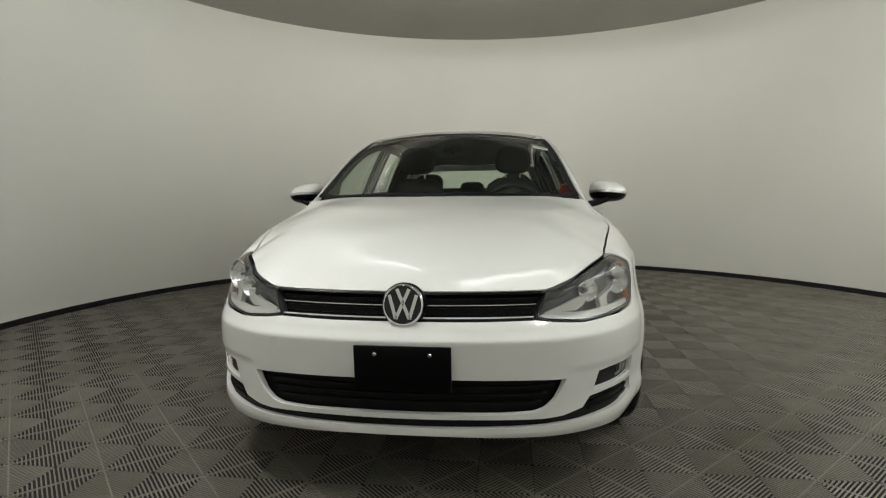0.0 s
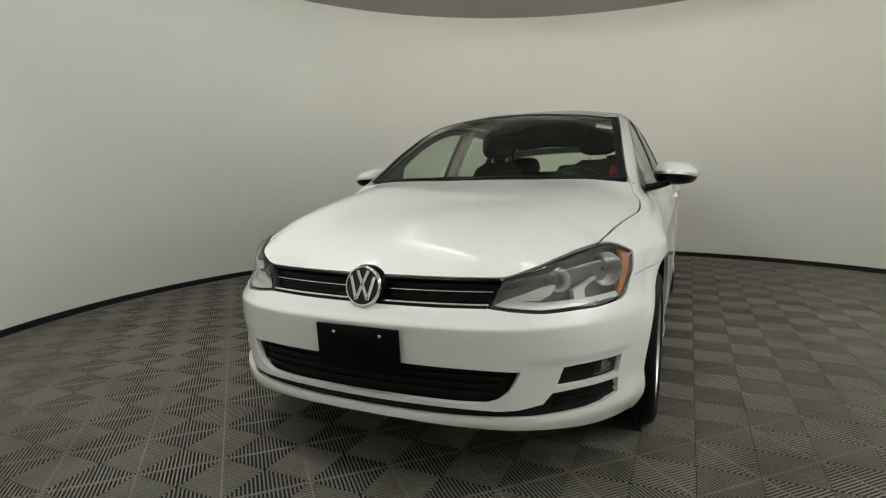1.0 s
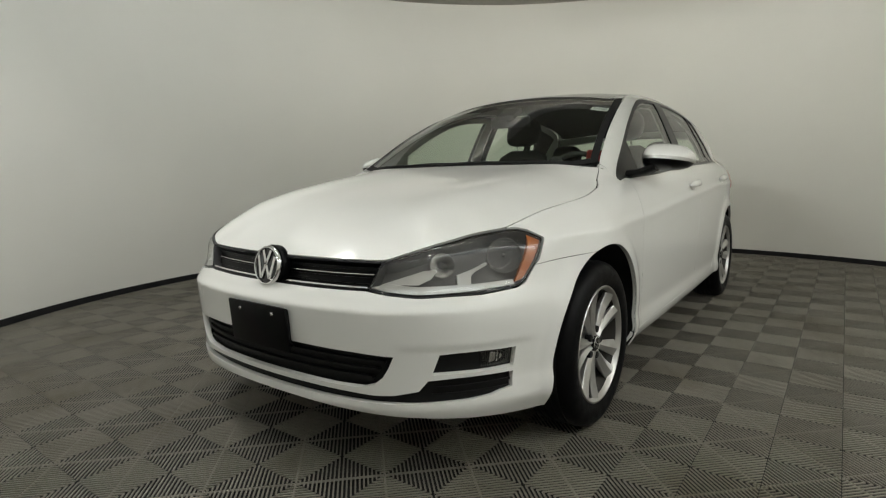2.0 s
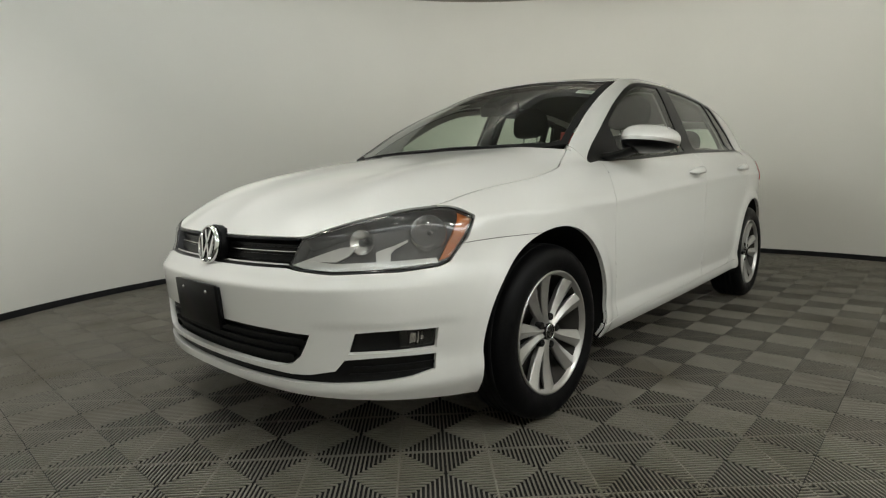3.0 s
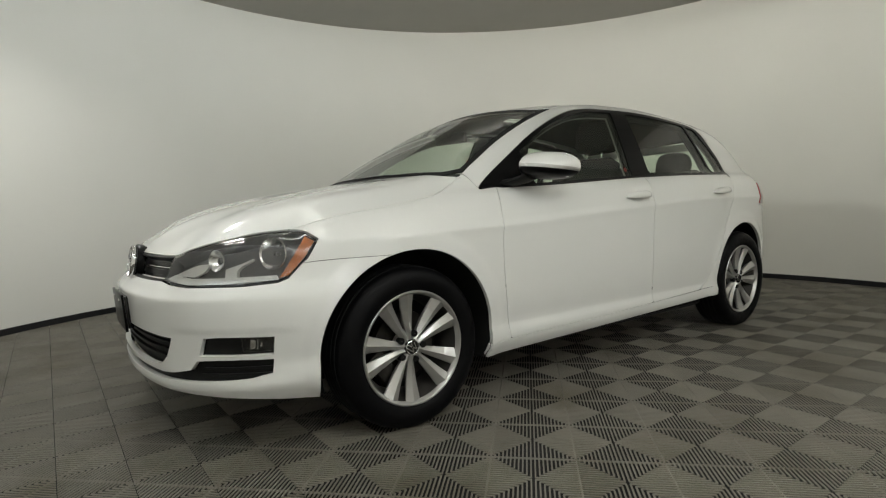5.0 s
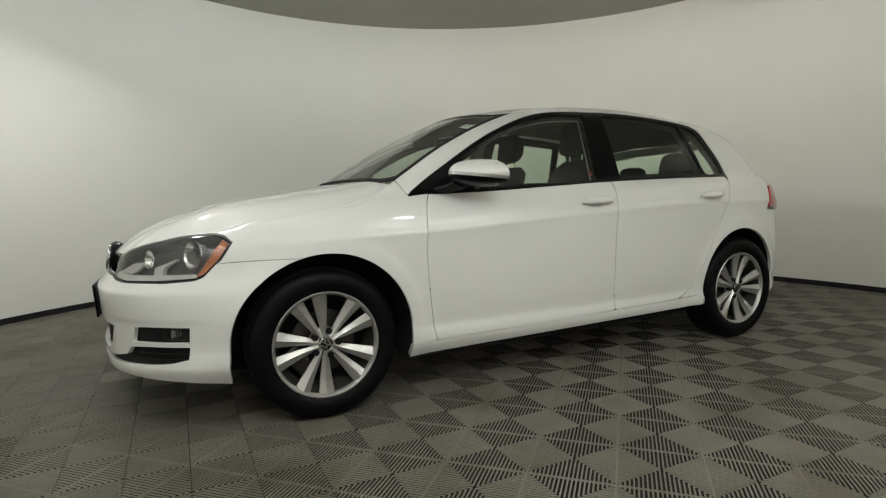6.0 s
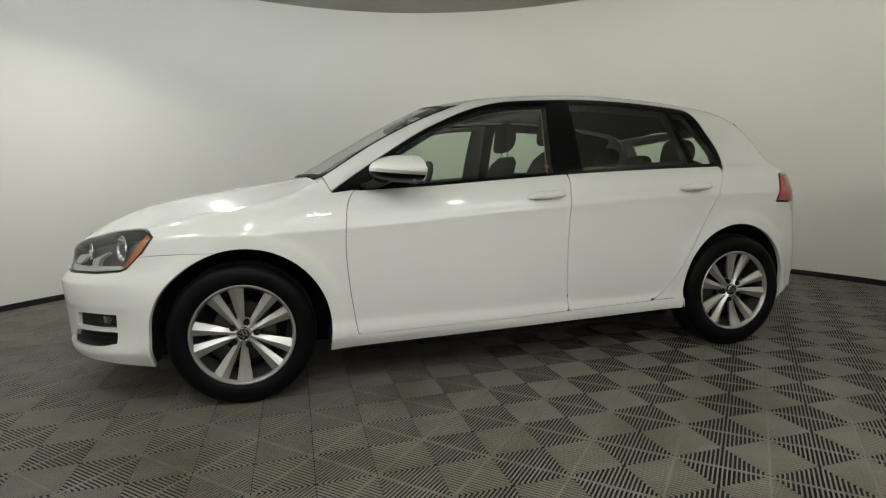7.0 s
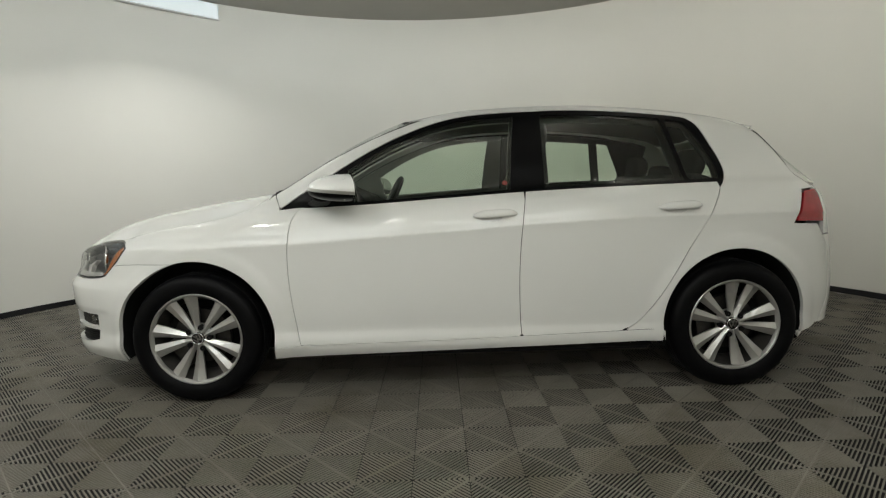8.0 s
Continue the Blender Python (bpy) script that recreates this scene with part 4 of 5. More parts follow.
# lower grille, slot and fog openings
lower = panel("lower_grille", skin, inset(dense(GRILLE, 0.05), -0.012), MATT, car, step=0.03, gap=0, rim=0, lift=-0.034, label="matt black lower grille with level slats")
for k in range(3):
    z = 0.342 + 0.027 * k
    strip("grille_slat", z, z + 0.010, 0.455 + 0.022 * k, -0.020, MATT, lower, -0.002)
panel("lower_slot", skin, inset(dense(SLOT, 0.05), -0.01), MATT, car, step=0.03, gap=0, rim=0, lift=-0.021, label="matt black slot above the lip")
for sgn in (1, -1):
    low = [(sgn * s, z) for s, z in inset(dense(FOG, 0.05), -0.012)]
    box = panel("fog_recess", skin, low, MATT, car, step=0.02, gap=0, rim=0, lift=-0.022, label="matt black fog lamp recess")
    for k in range(2):
        z = 0.295 + 0.022 * k
        poly = [(sgn * s, zz) for s, zz in [(SX(0.63 + 0.01 * k), z), (SX(0.73), z + 0.004), (SY(-0.52), z + 0.006), (SY(-0.52), z + 0.013), (SX(0.73), z + 0.011), (SX(0.63 + 0.01 * k), z + 0.007)]]
        panel("slot_slat", skin, poly, MATT, box, step=0.02, gap=0, rim=0.02, lift=-0.014)
    fog = [(sgn * s, z) for s, z in rounded([(SX(0.745), 0.375), (SX(0.745), 0.430), (SX(0.785), 0.430), (SY(-0.522), 0.428), (SY(-0.526), 0.376), (SX(0.785), 0.375)], 0.008)]
    panel("fog_lens", skin, fog, CLEAR, box, step=0.015, gap=0, rim=0.003, lift=-0.007, label="clear fog lamp lens")
    panel("fog_housing", skin, fog, BLACK, box, step=0.015, gap=0, rim=0, lift=-0.0205)
    for u, w, z0, z1 in ((0.026, 0.022, 0.388, 0.421), (0.051, 0.006, 0.386, 0.423), (0.062, 0.010, 0.396, 0.412)):
        lit = [(sgn * (SX(0.748) + u + a), z) for a, z in rounded([(0, z0), (0.004, z1), (w, z1 - 0.003), (w - 0.002, z0 + 0.004)], 0.003)]
        panel("fog_reflector", skin, lit, SILVERING, box, step=0.008, gap=0, rim=0.006, lift=-0.014, label="small silvered reflector facet")

# headlamps
for sgn in (1, -1):
    def lam(points):
        return [(sgn * s, z) for s, z in points]
    lamp = new("headlamp")
    lamp.parent = car
    tagged(lamp, "clear headlamp with silver reflectors and an amber corner")
    inner = inset(dense(LAMP, 0.02), 0.0042)
    panel("lens", skin, lam(inset(dense(LAMP, 0.02), 0.003)), CLEAR, lamp, step=0.02, gap=0, rim=0.004, lift=-0.001, label="clear polycarbonate lens")
    panel("bezel", skin, lam(dense(LAMP, 0.02)), BLACK, lamp, holes=[lam(inner)], step=0.02, gap=0, rim=0.003, lift=-0.002, label="black rim of the lamp")
    panel("lamp_wall", skin, lam(dense(LAMP, 0.02)), LAMPGREY, lamp, holes=[lam(inner)], step=0.02, gap=0, rim=0.05, lift=-0.005, label="dark grey side wall of the lamp")
    panel("lamp_back", skin, lam(inset(dense(LAMP, 0.02), -0.006)), LAMPGREY, lamp, step=0.02, gap=0, rim=0, lift=-0.052, label="dark grey lamp housing")
    # amber corner
    panel("amber_reflector", skin, lam(yz((-0.405, 0.775), (-0.383, 0.772), (-0.367, 0.750), (-0.414, 0.694), (-0.466, 0.640), (-0.497, 0.632), (-0.45, 0.70))), AMBER, lamp, step=0.015, gap=0, rim=0.012, lift=-0.012, label="amber corner reflector")
    # reflector bowls
    for s, z, r, deep, lift in ((SY(-0.520), 0.713, 0.056, 0.06, -0.022), (SX(0.668), 0.695, 0.038, 0.032, -0.024)):
        p, n = at_skin(sgn * s, z, lift)
        d = (n * 0.55 + Vector((0.1 * sgn, -1, 0.02)) * 0.6).normalized()
        bowl = lathe_bm([(0.006, -deep), (r * 0.45, -deep * 0.8), (r * 0.8, -deep * 0.35), (r, 0.0), (r * 1.015, -0.004)], 40, axis="Z")
        bowl.transform(Matrix.Translation(p) @ d.to_track_quat("Z", "Y").to_matrix().to_4x4())
        ob = part("reflector", bowl, SILVERING, lamp, "round silvered reflector bowl")
        bulb = lathe_bm([(0.001, -0.012), (0.006, -0.014), (0.007, -0.022), (0.007, -deep * 0.9)], 16, axis="Z")
        bulb.transform(Matrix.Translation(p) @ d.to_track_quat("Z", "Y").to_matrix().to_4x4())
        part("bulb_cap", bulb, LAMPGREY, ob)
    # light grey blades along the bottom and between the bowls
    panel("trim_blade", skin, lam([(SX(0.450), 0.629), (SX(0.50), 0.622), (SX(0.60), 0.615), (SX(0.70), 0.617), (SY(-0.50), 0.626), (SY(-0.505), 0.640), (SX(0.70), 0.636), (SX(0.60), 0.634), (SX(0.50), 0.643)]), SATIN, lamp, step=0.012, gap=0, rim=0.02, lift=-0.010, label="satin silver trim blade")
    panel("trim_blade", skin, lam([(SX(0.703), 0.634), (SX(0.703), 0.664), (SX(0.722), 0.672), (SX(0.745), 0.681), (SX(0.770), 0.696), (SX(0.770), 0.689), (SX(0.745), 0.672), (SX(0.735), 0.660), (SX(0.734), 0.634)]), SATIN, lamp, step=0.012, gap=0, rim=0.02, lift=-0.014, label="satin silver trim blade")
    panel("trim_blade", skin, lam([(SX(0.478), 0.640), (SX(0.543), 0.658), (SX(0.616), 0.679), (SX(0.65), 0.682), (SX(0.652), 0.676), (SX(0.635), 0.655), (SX(0.60), 0.640), (SX(0.54), 0.641), (SX(0.50), 0.636)]), SATIN, lamp, step=0.012, gap=0, rim=0.015, lift=-0.018, label="satin silver trim blade")

# licence plate blank
plate = part("licence_plate", box_bm(0.312, 0.010, 0.150, 0.004, 2), GRILLEBLACK, car, "blank black licence plate with two screws")
plate.matrix_world = Matrix.Translation((0.008, -0.885, 0.476)) @ pose(0, 0, 0, 4, 0, 0)
part("plate_back", box_bm(0.29, 0.03, 0.13, 0.005, 2, (0, 0.012, 0)), BLACK, plate)
for x in (-0.088, 0.088):
    bm = lathe_bm([(0.001, 0.004), (0.005, 0.0035), (0.007, 0.001), (0.007, -0.002)], 16, axis="Y")
    bm.transform(Matrix.Translation((x, -0.005, 0.048)) @ pose(0, 0, 0, 180))
    part("screw", bm, CHROME, plate, "shiny screw head")
bm = lathe_bm([(0.0215, 0.0005), (0.0225, 0.0012), (0.0235, 0.0005)], 32, axis="Z")
p, n = at_skin(SX(-0.44), 0.535)
bm.transform(Matrix.Translation(p) @ n.to_track_quat("Z", "Y").to_matrix().to_4x4())
part("tow_cover", bm, PAINT, car)


# door mirrors
def egg(bm, lo, hi):
    """A mirror shell: blunt nose at the front, cut flat at the back; lo and hi bound it in height."""
    rings = []
    n, m = 14, 28
    for i in range(n + 1):
        u = i / n
        w = (1 - (1 - u) ** 2.3) ** 0.5
        ring = []
        for k in range(m):
            a = 2 * math.pi * k / m
            c, s = math.cos(a), math.sin(a)
            x = 0.114 * w * math.copysign(abs(c) ** 0.75, c)
            z = (0.072 if s > 0 else 0.055) * w * math.copysign(abs(s) ** 0.85, s) * (1 - 0.28 * (c if s > 0 else 0) * 1.0)
            ring.append((x + 0.016 * (1 - u), -0.085 + 0.165 * u + 0.03 * (x / 0.1), z))
        rings.append([bm.verts.new(p) for p in ring])
    for a, b in zip(rings, rings[1:]):
        for k in range(m):
            bm.faces.new((a[k], a[(k + 1) % m], b[(k + 1) % m], b[k]))
    bm.faces.new(rings[0])
    back = bmesh.ops.extrude_face_region(bm, geom=[bm.faces.new(rings[-1][::-1])])
    bmesh.ops.scale(bm, vec=(0.93, 1, 0.93), verts=[v for v in back["geom"] if isinstance(v, bmesh.types.BMVert)])
    bmesh.ops.remove_doubles(bm, verts=bm.verts, dist=1e-5)
    bmesh.ops.recalc_face_normals(bm, faces=bm.faces)
    geom = bm.verts[:] + bm.edges[:] + bm.faces[:]
    if lo is not None:
        bmesh.ops.bisect_plane(bm, geom=geom, plane_co=(0, 0, lo), plane_no=(0.06, 0.10, 1), clear_inner=True)
        geom = bm.verts[:] + bm.edges[:] + bm.faces[:]
    if hi is not None:
        bmesh.ops.bisect_plane(bm, geom=geom, plane_co=(0, 0, hi), plane_no=(0.06, 0.10, 1), clear_outer=True)
    return bm


for sgn in (1, -1):
    mid = 0.910 if sgn > 0 else -0.892
    m = Matrix.Translation((mid, 0.678, 1.016)) @ Matrix.Diagonal((sgn * 0.94, 1.18, 0.99, 1))
    mirror = new("door_mirror")
    mirror.parent = car
    tagged(mirror, "door mirror with a white cap over a black foot")
    for name, lo, hi, mat, grow, label in (("mirror_cap", 0.008, None, PAINT, 1.0, "white painted cap"), ("mirror_strip", -0.006, 0.009, ALLOY, 1.0, "silver indicator strip"), ("mirror_shell", None, -0.005, GRILLEBLACK, 0.985, "black lower shell")):
        bm = egg(bmesh.new(), lo, hi)
        bm.transform(m @ Matrix.Diagonal((grow, grow, grow, 1)))
        bmesh.ops.recalc_face_normals(bm, faces=bm.faces)
        part(name, bm, mat, mirror, label)
    bm = box_bm(0.158, 0.004, 0.100, 0.002, 2, (mid, 0.762, 1.019))
    part("mirror_glass", bm, CHROME, mirror, "silvered mirror glass")
    bm = bmesh.new()
    rows = [(0.775, 0.600, 0.952, 0.055, 0.020), (0.81, 0.610, 0.956, 0.050, 0.018), (0.85, 0.632, 0.968, 0.046, 0.020), (0.89, 0.645, 0.988, 0.05, 0.025)]
    rings = []
    for x, y, z, a, b in rows:
        rings.append([bm.verts.new((sgn * x, y + a * math.cos(2 * math.pi * k / 14), z + b * math.sin(2 * math.pi * k / 14))) for k in range(14)])
    for p, q in zip(rings, rings[1:]):
        for k in range(14):
            bm.faces.new((p[k], p[(k + 1) % 14], q[(k + 1) % 14], q[k]))
    bm.faces.new(rings[0])
    bm.faces.new(rings[-1])
    bmesh.ops.recalc_face_normals(bm, faces=bm.faces)
    part("mirror_foot", bm, MATT, mirror, "black mirror foot")

# door handles
for y0, z0, door in ((1.450, 0.880, "front"), (2.328, 0.900, "rear")):
    for sgn in (1, -1):
        bm = bmesh.new()
        rings = []
        for i in range(15):
            u = -1 + 2 * i / 14
            y = y0 + 0.105 * u
            e = max(0.0, 1 - abs(u) ** 3.2)
            p, n = at_skin(SY(y), z0 + 0.004 * u, 0.004 + 0.024 * (1 - abs(u) ** 4))
            t, h = 0.003 + 0.006 * e ** 0.5, 0.004 + 0.0165 * e ** 0.6
            up = Vector((0, 0, 1)) - n * n.z
            rings.append([bm.verts.new((sgn * q.x, q.y, q.z)) for q in (p + n * (t * math.cos(2 * math.pi * k / 12)) + up * (h * math.sin(2 * math.pi * k / 12)) for k in range(12))])
        for a, b in zip(rings, rings[1:]):
            for k in range(12):
                bm.faces.new((a[k], a[(k + 1) % 12], b[(k + 1) % 12], b[k]))
        bm.faces.new(rings[0])
        bm.faces.new(rings[-1])
        bmesh.ops.recalc_face_normals(bm, faces=bm.faces)
        handle = part("door_handle", bm, PAINT, car, "white pull handle on the door")
        cup = [(SY(y0 - 0.02 + 0.052 * math.cos(2 * math.pi * k / 24)), z0 - 0.014 + 0.017 * math.sin(2 * math.pi * k / 24)) for k in range(24)]
        panel("handle_cup", skin, cup, SATIN, handle, step=0.012, gap=0, rim=0, lift=0.0012, mirror=sgn < 0)

# cowl and wipers
_cowl = [(x, y) for x, y, z in COWL[::-1]] + [(0.70, 0.41)] + [(x, y + 0.02) for x, y, z in BASELINE]
COWL_SHEET = Sheet(doubled([(x, y - 0.01, z - 0.028) for x, y, z in COWL]) + doubled([(x, y + 0.05, z - 0.012) for x, y, z in BASELINE]), soft=1e-4)
panel("cowl", COWL_SHEET, _cowl + [(-x, y) for x, y in _cowl[::-1][1:-1]], MATT, car, step=0.04, gap=0, rim=0.02, label="black plastic cowl under the windscreen")
for x0, x1 in ((0.50, -0.06), (-0.05, -0.56)):
    def glasspoint(x, f, up):
        y = float(np.interp(abs(x), [0, 0.3, 0.6], [0.255, 0.275, 0.335])) - 0.012 + f
        p, n = WINDSCREEN_SHEET(np.array([x]), np.array([y]), up)
        return tuple(p[0])
    wiper = part("wiper", tube_bm([glasspoint(x0 - 0.02, -0.02, 0.0), glasspoint(x0 - 0.05, 0.0, 0.002), glasspoint(x0 * 0.6 + x1 * 0.4, 0.005, 0.003), glasspoint((x0 + x1) / 2, 0.01, 0.003)], 0.005), MATT, car, "black windscreen wiper")
    part("wiper_blade", tube_bm([glasspoint(x0 + (x1 - x0) * i / 10, 0.018 + 0.012 * math.sin(math.pi * i / 10), 0.003) for i in range(11)], 0.005), MATT, wiper)

# black line along the tailgate edge, small spoiler
_e = edge(SY(2.86), SY(3.055), 14)
for sgn in (1, -1):
    part("tailgate_seal", tube_bm([(sgn * (x + 0.002), y + 0.001, z) for x, y, z in _e], 0.006, 6), MATT, car)


# ---- the cabin ----
TRIM_FRONT = top_line(SY(0.47), SY(1.655), 50, 0.03) + run(BELT, 1.655, 0.55, 24)
TRIM_REAR = top_line(SY(1.66), SY(2.75), 40, 0.03) + yz((2.7, 1.03)) + run(BELT, 2.62, 1.66, 24)
# rear trim takes black DASH: the cabin's low light put into its colour
for edge_line, holes, mat, label in ((TRIM_FRONT, [inset(FRONT_GLASS, 0.016)], TRIM, "dull grey pillar trim"),
                                     (TRIM_REAR, [inset(REAR_GLASS, 0.026), inset(QUARTER_GLASS, 0.014)], DASH, "rear pillar trim, blackened for the dim rear cabin")):
    both("pillar_trim", skin, edge_line, mat, car, holes=holes, step=0.04, gap=0, rim=0.006, lift=-0.036, label=label)
    both("trim_backing", skin, edge_line, LINER, car, holes=[inset(h, -0.001) for h in holes], step=0.04, gap=0, rim=0, lift=-0.031, label="black inner door frame")
_cards = run(BELT, 0.52, 2.55, 40) + run(pchip([(0, 0.33), (9, 0.33)]), 2.2, 0.52, 30)
both("door_card", skin, _cards, DASH, car, step=0.05, gap=0, rim=0, lift=-0.075, label="black plastic door card")
panel("headliner", ROOF, inset(dense(_rfull, 0.05), 0.03), HEADLINER, car, step=0.06, gap=0, rim=0, lift=-0.04, label="dark grey roof lining")
panel("parcel_shelf", Sheet([(0.7, 2.45, 0.93), (-0.7, 2.45, 0.93), (0.6, 3.08, 0.95), (-0.6, 3.08, 0.95), (0, 2.8, 0.942)]), [(-0.70, 2.45), (0.70, 2.45), (0.62, 3.07), (-0.62, 3.07)], CLOTH, car, step=0.1, gap=0, rim=0.02, label="black parcel shelf")


def cushion(w, d, h, at, tilt=0.0, round_=0.05, mat=CLOTH, name="cushion", parent=None, label=""):
    bm = box_bm(w, d, h, round_, 4)
    for v in bm.verts:
        k = 1 - (abs(v.co.x) / (w / 2)) ** 2
        v.co.z += 0.012 * k * (1 if v.co.z > 0 else 0)
    bm.transform(Matrix.Translation(at) @ pose(0, 0, 0, tilt, 0, 0))
    return part(name, bm, mat, parent, label)


def front_seat(x):
    seat = new("front_seat")
    seat.parent = car
    tagged(seat, "black cloth front seat with a raised headrest")
    cushion(0.50, 0.52, 0.16, (x, 1.28, 0.56), 6, 0.06, parent=seat)
    back = bmesh.new()
    rings = []
    for i in range(13):
        u = i / 12
        w = 0.25 * (1 - 0.30 * u ** 2.5) * (1 if u < 0.9 else (1 - ((u - 0.9) / 0.1) ** 2 * 0.35))
        t = 0.075 * (1 - 0.45 * u) * (1 if u < 0.93 else 0.6)
        c = Vector((x, 1.50 + 0.24 * u, 0.58 + 0.55 * u))
        ring = []
        for k in range(24):
            a = 2 * math.pi * k / 24
            ca, sa = math.cos(a), math.sin(a)
            ring.append(back.verts.new(c + Vector((w * math.copysign(abs(ca) ** 0.6, ca), t * math.copysign(abs(sa) ** 0.6, sa), 0))))
        rings.append(ring)
    for a, b in zip(rings, rings[1:]):
        for k in range(24):
            back.faces.new((a[k], a[(k + 1) % 24], b[(k + 1) % 24], b[k]))
    back.faces.new(rings[-1])
    back.faces.new(rings[0][::-1])
    bmesh.ops.recalc_face_normals(back, faces=back.faces)
    part("backrest", back, CLOTH, seat)
    headrest(x, 1.735, 1.265, seat, 0.135, 0.105)


def headrest(x, y, z, parent, w, h, posts=0.11):
    bm = bmesh.new()
    bmesh.ops.create_icosphere(bm, subdivisions=4, radius=1)
    for v in bm.verts:
        c = v.co
        e = Vector([math.copysign(abs(q) ** 0.62, q) for q in c])
        v.co = Vector((e.x * w * (1 - 0.12 * max(e.z, 0)), e.y * 0.05 - 0.02 * e.z * e.z + 0.012 * e.z, e.z * h))
    bm.transform(Matrix.Translation((x, y, z)))
    head = part("headrest", bm, CLOTH, parent)
    for k in (-0.055, 0.055):
        part("headrest_post", tube_bm([(x + k, y - 0.01, z - h - posts * 0.8), (x + k, y, z - h * 0.6)], 0.006, 10), CHROME, head, "thin steel post")


front_seat(0.37)
front_seat(-0.37)
bench = new("rear_bench")
bench.parent = car
tagged(bench, "black cloth rear bench with three headrests")
cushion(1.26, 0.5, 0.16, (0, 2.15, 0.57), 6, 0.06, parent=bench)
cushion(1.26, 0.14, 0.60, (0, 2.48, 0.76), -18, 0.05, name="backrest", parent=bench)
for x in (-0.40, 0.0, 0.40):
    headrest(x, 2.585, 1.105 if x else 1.065, bench, 0.13 if x else 0.11, 0.085 if x else 0.05, 0.05)

# dashboard
bm = bmesh.new()
prof = [(0.40, 0.965), (0.52, 1.000), (0.64, 1.005), (0.74, 0.985), (0.79, 0.94), (0.80, 0.86), (0.74, 0.72), (0.70, 0.55), (0.60, 0.35)]
cols = []
for i in range(21):
    x = -0.72 + 1.44 * i / 20
    hump = 0.020 * math.exp(-((x - 0.37) / 0.16) ** 2)
    cols.append([bm.verts.new((x, y, z - 0.035 * (abs(x) / 0.72) ** 4 + (hump if 0.5 < y < 0.78 else 0))) for y, z in prof])
for a, b in zip(cols, cols[1:]):
    for k in range(len(prof) - 1):
        bm.faces.new((a[k], b[k], b[k + 1], a[k + 1]))
bmesh.ops.recalc_face_normals(bm, faces=bm.faces)
dash = part("dashboard", bm, DASH, car, "black soft plastic dashboard")
part("console", box_bm(0.24, 0.75, 0.3, 0.03, 2, (0, 1.1, 0.5)), DASH, dash)
part("firewall", box_bm(1.5, 0.03, 0.7, 0.01, 1, (0, 0.42, 0.6)), LINER, car)
part("cabin_floor", box_bm(1.5, 2.6, 0.02, 0.005, 1, (0, 1.75, 0.33)), LINER, car)
part("boot_wall", box_bm(1.3, 0.02, 0.62, 0.005, 1, (0, 3.08, 0.64)), LINER, car)

wheel_rim = bmesh.new()
ringpts = []
for k in range(40):
    a = 2 * math.pi * k / 40
    ringpts.append((0.185 * math.cos(a), 0, 0.18 * math.sin(a)))
tube_bm(ringpts, 0.015, 10, bm=wheel_rim, closed=True)
m = Matrix.Translation((0.37, 0.90, 0.905)) @ pose(0, 0, 0, -26, 0, 0)
wheel_rim.transform(m)
steer = part("steering_wheel", wheel_rim, DASH, car, "black steering wheel")
bm = box_bm(0.17, 0.05, 0.13, 0.025, 3)
for a in (0, 180, 270):
    box_bm(0.13, 0.02, 0.035, 0.008, 1, (0.11 * math.cos(radians(a)), 0, 0.11 * math.sin(radians(a))), Euler((0, radians(-a), 0)).to_matrix(), bm=bm)
bm.transform(m)
part("steering_hub", bm, DASH, steer)
part("steering_column", tube_bm([tuple(m @ Vector((0, -0.02, 0))), tuple(m @ Vector((0, -0.25, 0)))], 0.04, 12), DASH, steer)

# inner mirror, sticker, tags
mir = box_bm(0.23, 0.03, 0.065, 0.014, 3)
mir.transform(Matrix.Translation((0.0, 0.87, 1.258)) @ pose(0, 0, 0, 10, 0, 14))
inner_mirror = part("inner_mirror", mir, MATT, car, "black rear-view mirror behind the windscreen")
part("mirror_stalk", tube_bm([(0, 0.865, 1.265), (0, 0.84, 1.30)], 0.016, 12), MATT, inner_mirror)
part("sensor_box", box_bm(0.12, 0.12, 0.03, 0.012, 2, (0, 0.855, 1.303), Euler((radians(26), 0, 0)).to_matrix()), MATT, inner_mirror)


def on_glass(x, y, w, h, mat, name, label, lift=-0.004):
    p, n = WINDSCREEN_SHEET(np.array([x]), np.array([y]), lift)
    n = Vector(n[0])
    u = Vector((1, 0, 0)) - n * n.x
    u.normalize()
    v = n.cross(u)
    bm = box_bm(w, h, 0.001)
    bm.transform(Matrix.Translation(Vector(p[0])) @ Matrix((u, v, n)).transposed().to_4x4())
    return part(name, bm, mat, car, label)


on_glass(0.530, 0.868, 0.088, 0.048, PAPER, "sticker", "white paper sticker inside the windscreen")
for k in range(2):
    on_glass(0.530, 0.864 + 0.012 * k, 0.070, 0.004, INK, "sticker_line", "grey unreadable line of print", -0.0025)
tag = box_bm(0.12, 0.004, 0.05, 0.0015, 1)
tag.transform(Matrix.Translation((0.665, 0.52, 1.035)) @ pose(0, 0, 0, 20, 8, 30))
part("red_tag", tag, REDTAG, car, "red tag behind the windscreen")
bm = lathe_bm([(0.001, 0.001), (0.012, 0.001), (0.013, 0.0)], 24, axis="X")
p, n = at_skin(SY(1.512), 1.035, -0.012)
bm.transform(Matrix.Translation(p) @ n.to_track_quat("X", "Z").to_matrix().to_4x4())
part("round_sticker", bm, REDTAG, car, "small round red sticker on the window")


# ---- floor tiles, last ----
PITCH, ORIGIN, GAP, RIB = 0.4010, (0.0305, 0.062), 0.0012, 0.0135


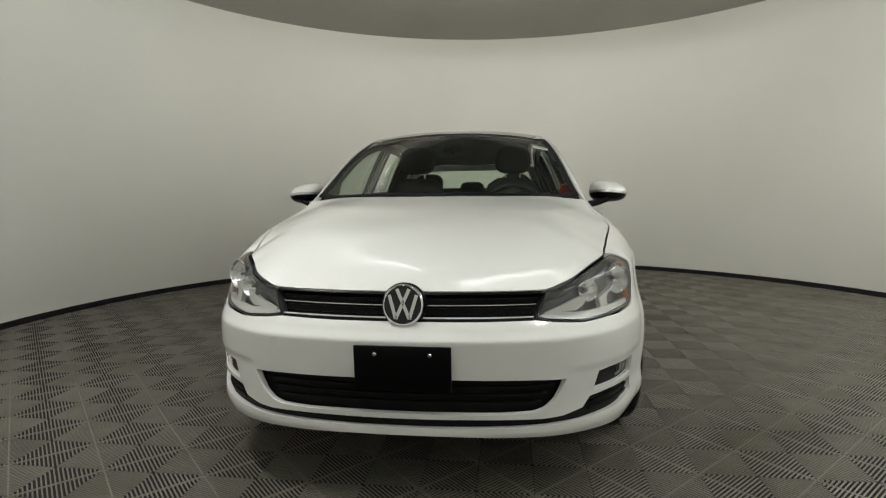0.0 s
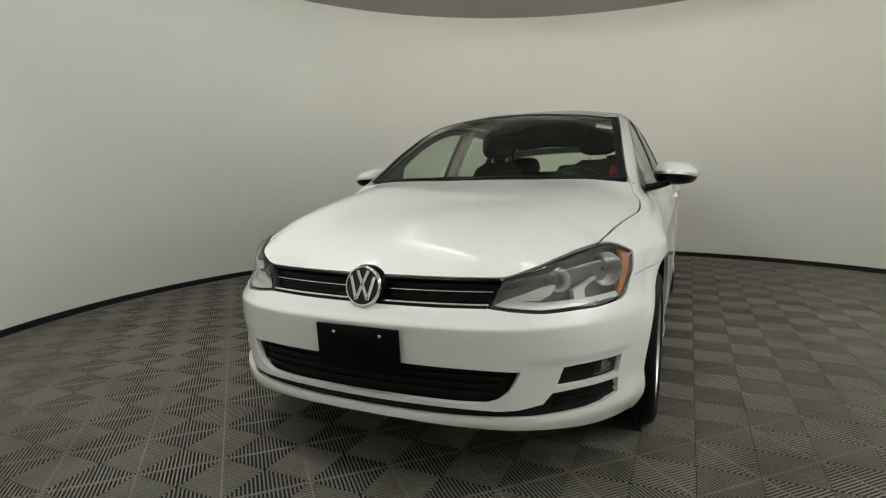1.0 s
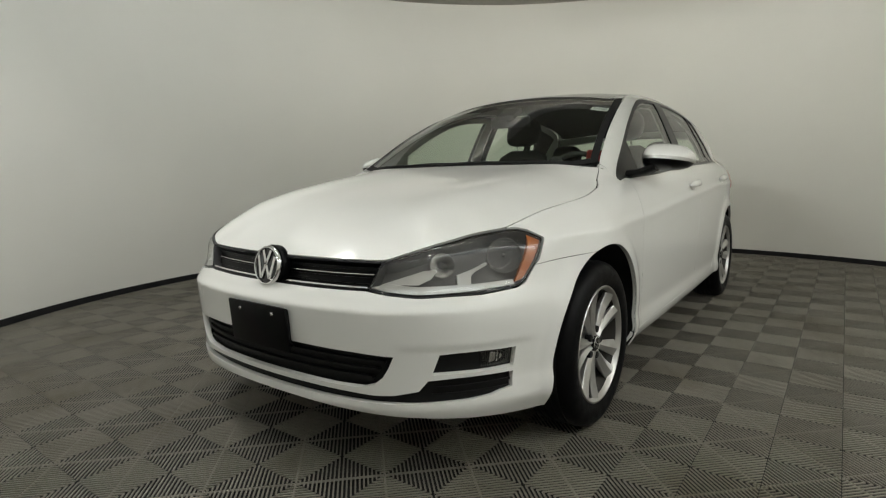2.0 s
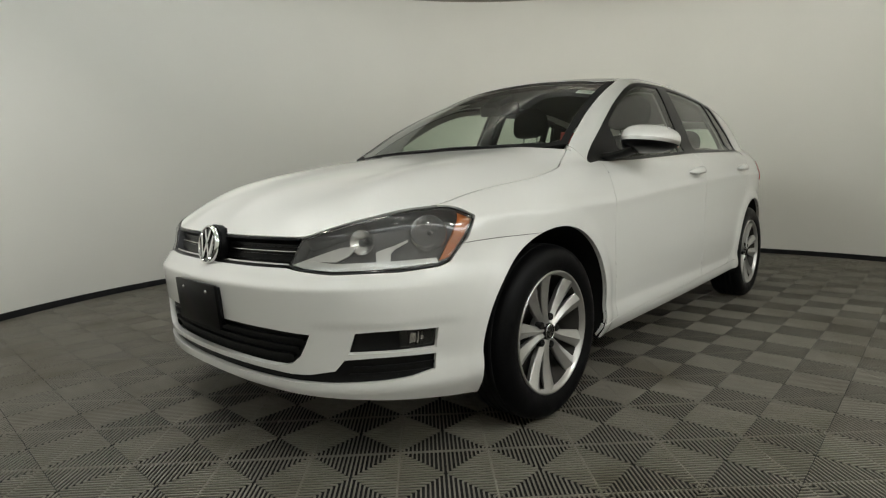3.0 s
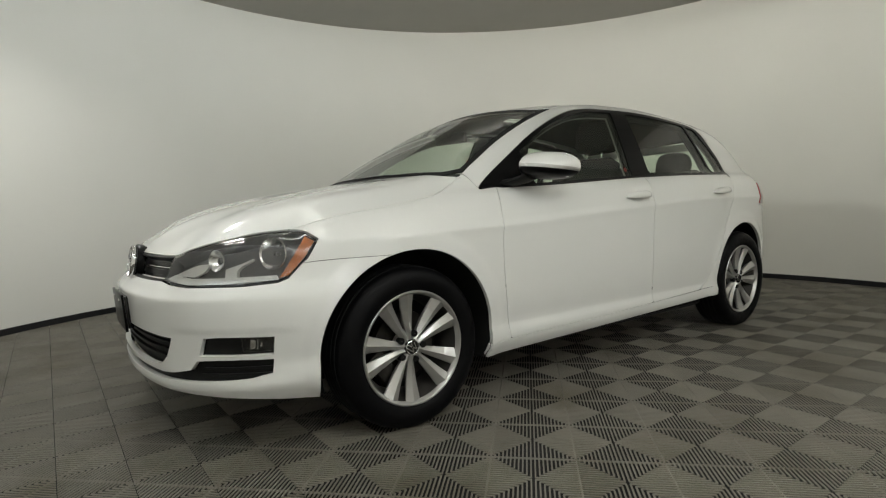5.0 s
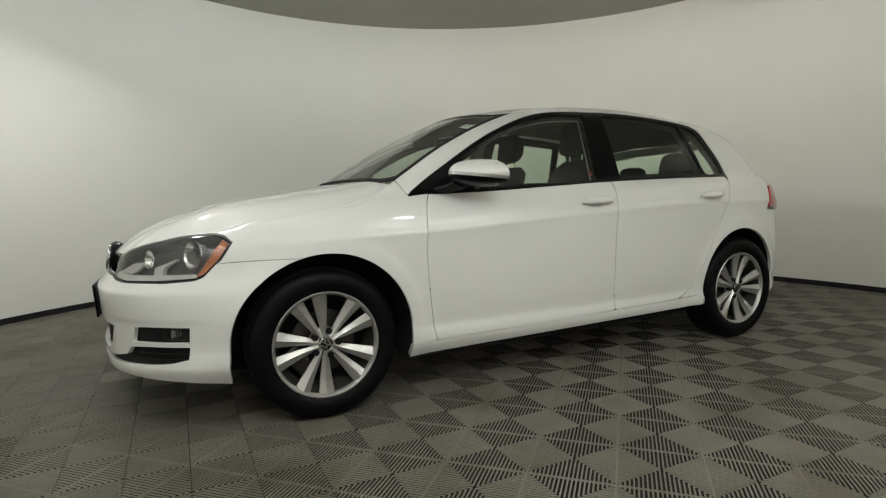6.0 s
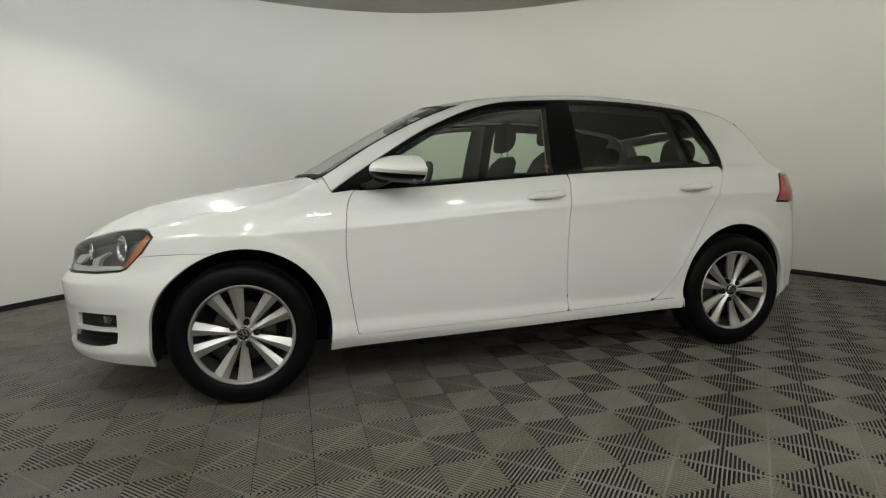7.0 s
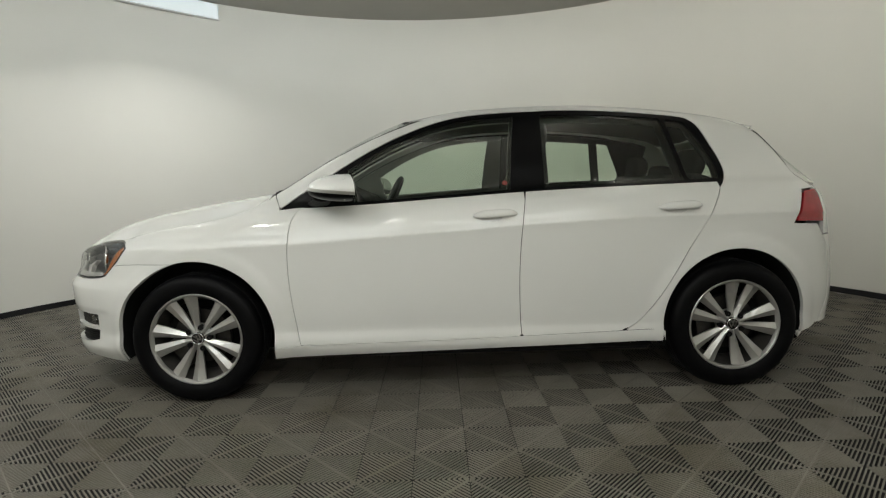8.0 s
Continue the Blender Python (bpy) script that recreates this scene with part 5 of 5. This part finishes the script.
def clip(poly, a, b, c):
    """Keeps the part of a polygon where a*x + b*y <= c."""
    out = []
    for p, q in zip(poly, poly[1:] + poly[:1]):
        dp, dq = a * p[0] + b * p[1] - c, a * q[0] + b * q[1] - c
        if dp <= 0:
            out.append(p)
        if dp * dq < 0:
            t = dp / (dp - dq)
            out.append((p[0] + (q[0] - p[0]) * t, p[1] + (q[1] - p[1]) * t))
    return out


def tile_mesh(width):
    """Four squares of slanting ribs that meet in diamonds."""
    verts, faces = [], []
    h = PITCH / 2

    def slab(poly, z0, z1):
        k, n = len(verts), len(poly)
        verts.extend([(x, y, z1) for x, y in poly] + [(x, y, z0) for x, y in poly])
        faces.append(tuple(range(k, k + n)))
        for i in range(n):
            j = (i + 1) % n
            faces.append((k + n + i, k + n + j, k + j, k + i))
    for i in (0, 1):
        for j in (0, 1):
            x0, y0 = (i - 1) * h, (j - 1) * h
            sign = -1 if (i + j) % 2 == 0 else 1
            g = GAP
            sq = [(x0 + g, y0 + g), (x0 + h - g, y0 + g), (x0 + h - g, y0 + h - g), (x0 + g, y0 + h - g)]
            cx, cy = x0 + h / 2, y0 + h / 2
            k = 1 / math.sqrt(2)
            n = int(h / math.sqrt(2) / RIB) + 1
            # ribs run along (1, sign); slices of them are cut across (sign, -1)
            for r in range(-n, n + 1):
                c = (r + 0.5) * RIB
                a, b = k * sign, -k
                base = a * cx + b * cy + c
                poly = clip(clip(sq, a, b, base + width / 2), -a, -b, -(base - width / 2))
                if len(poly) < 3:
                    continue
                for half in (1, -1):
                    u, v = k * half, k * sign * half
                    cut = clip(poly, u, v, u * cx + v * cy - 0.0016)
                    if len(cut) >= 3:
                        slab(cut, -0.0036, 0.0)
            # a lower brace under the ribs, corner to corner
            a, b = k, k * sign
            base = a * cx + b * cy
            brace = clip(clip(sq, a, b, base + 0.0035), -a, -b, -(base - 0.0035))
            slab(brace, -0.007, -0.0025)
    me = bpy.data.meshes.new("floor_tile")
    me.from_pydata(verts, [], faces)
    me.materials.append(TILE)
    return me


_tile = tile_mesh(0.0051)
_spots = []
for i in range(-14, 15):
    for j in range(-14, 15):
        x, y = ORIGIN[0] + PITCH * i, ORIGIN[1] + PITCH * j
        far = max(math.hypot(abs(x - ROOM[0]) + 0.2, abs(y - ROOM[1]) + 0.2), 0)
        near = math.hypot(max(abs(x - ROOM[0]) - 0.2, 0), max(abs(y - ROOM[1]) - 0.2, 0))
        if near < RADIUS:
            _spots.append((far, x, y))
_spots.sort()
_rest = []
for n, (far, x, y) in enumerate(_spots):
    if n < 290:
        ob = new("floor_tile", _tile)
        ob.parent = floor
        ob.matrix_world = Matrix.Translation((x, y, 0))
    else:
        _rest.append((x, y))
_v = np.array([v.co[:] for v in _tile.vertices])
_f = [tuple(p.vertices) for p in _tile.polygons]
_verts, _faces = [], []
for x, y in _rest:
    k = len(_verts)
    _verts.extend((_v + (x, y, 0)).tolist())
    _faces.extend([tuple(i + k for i in f) for f in _f])
tagged(mesh_part("edge_tiles", _verts, _faces, TILE, floor, smooth=False), kind="stuff")
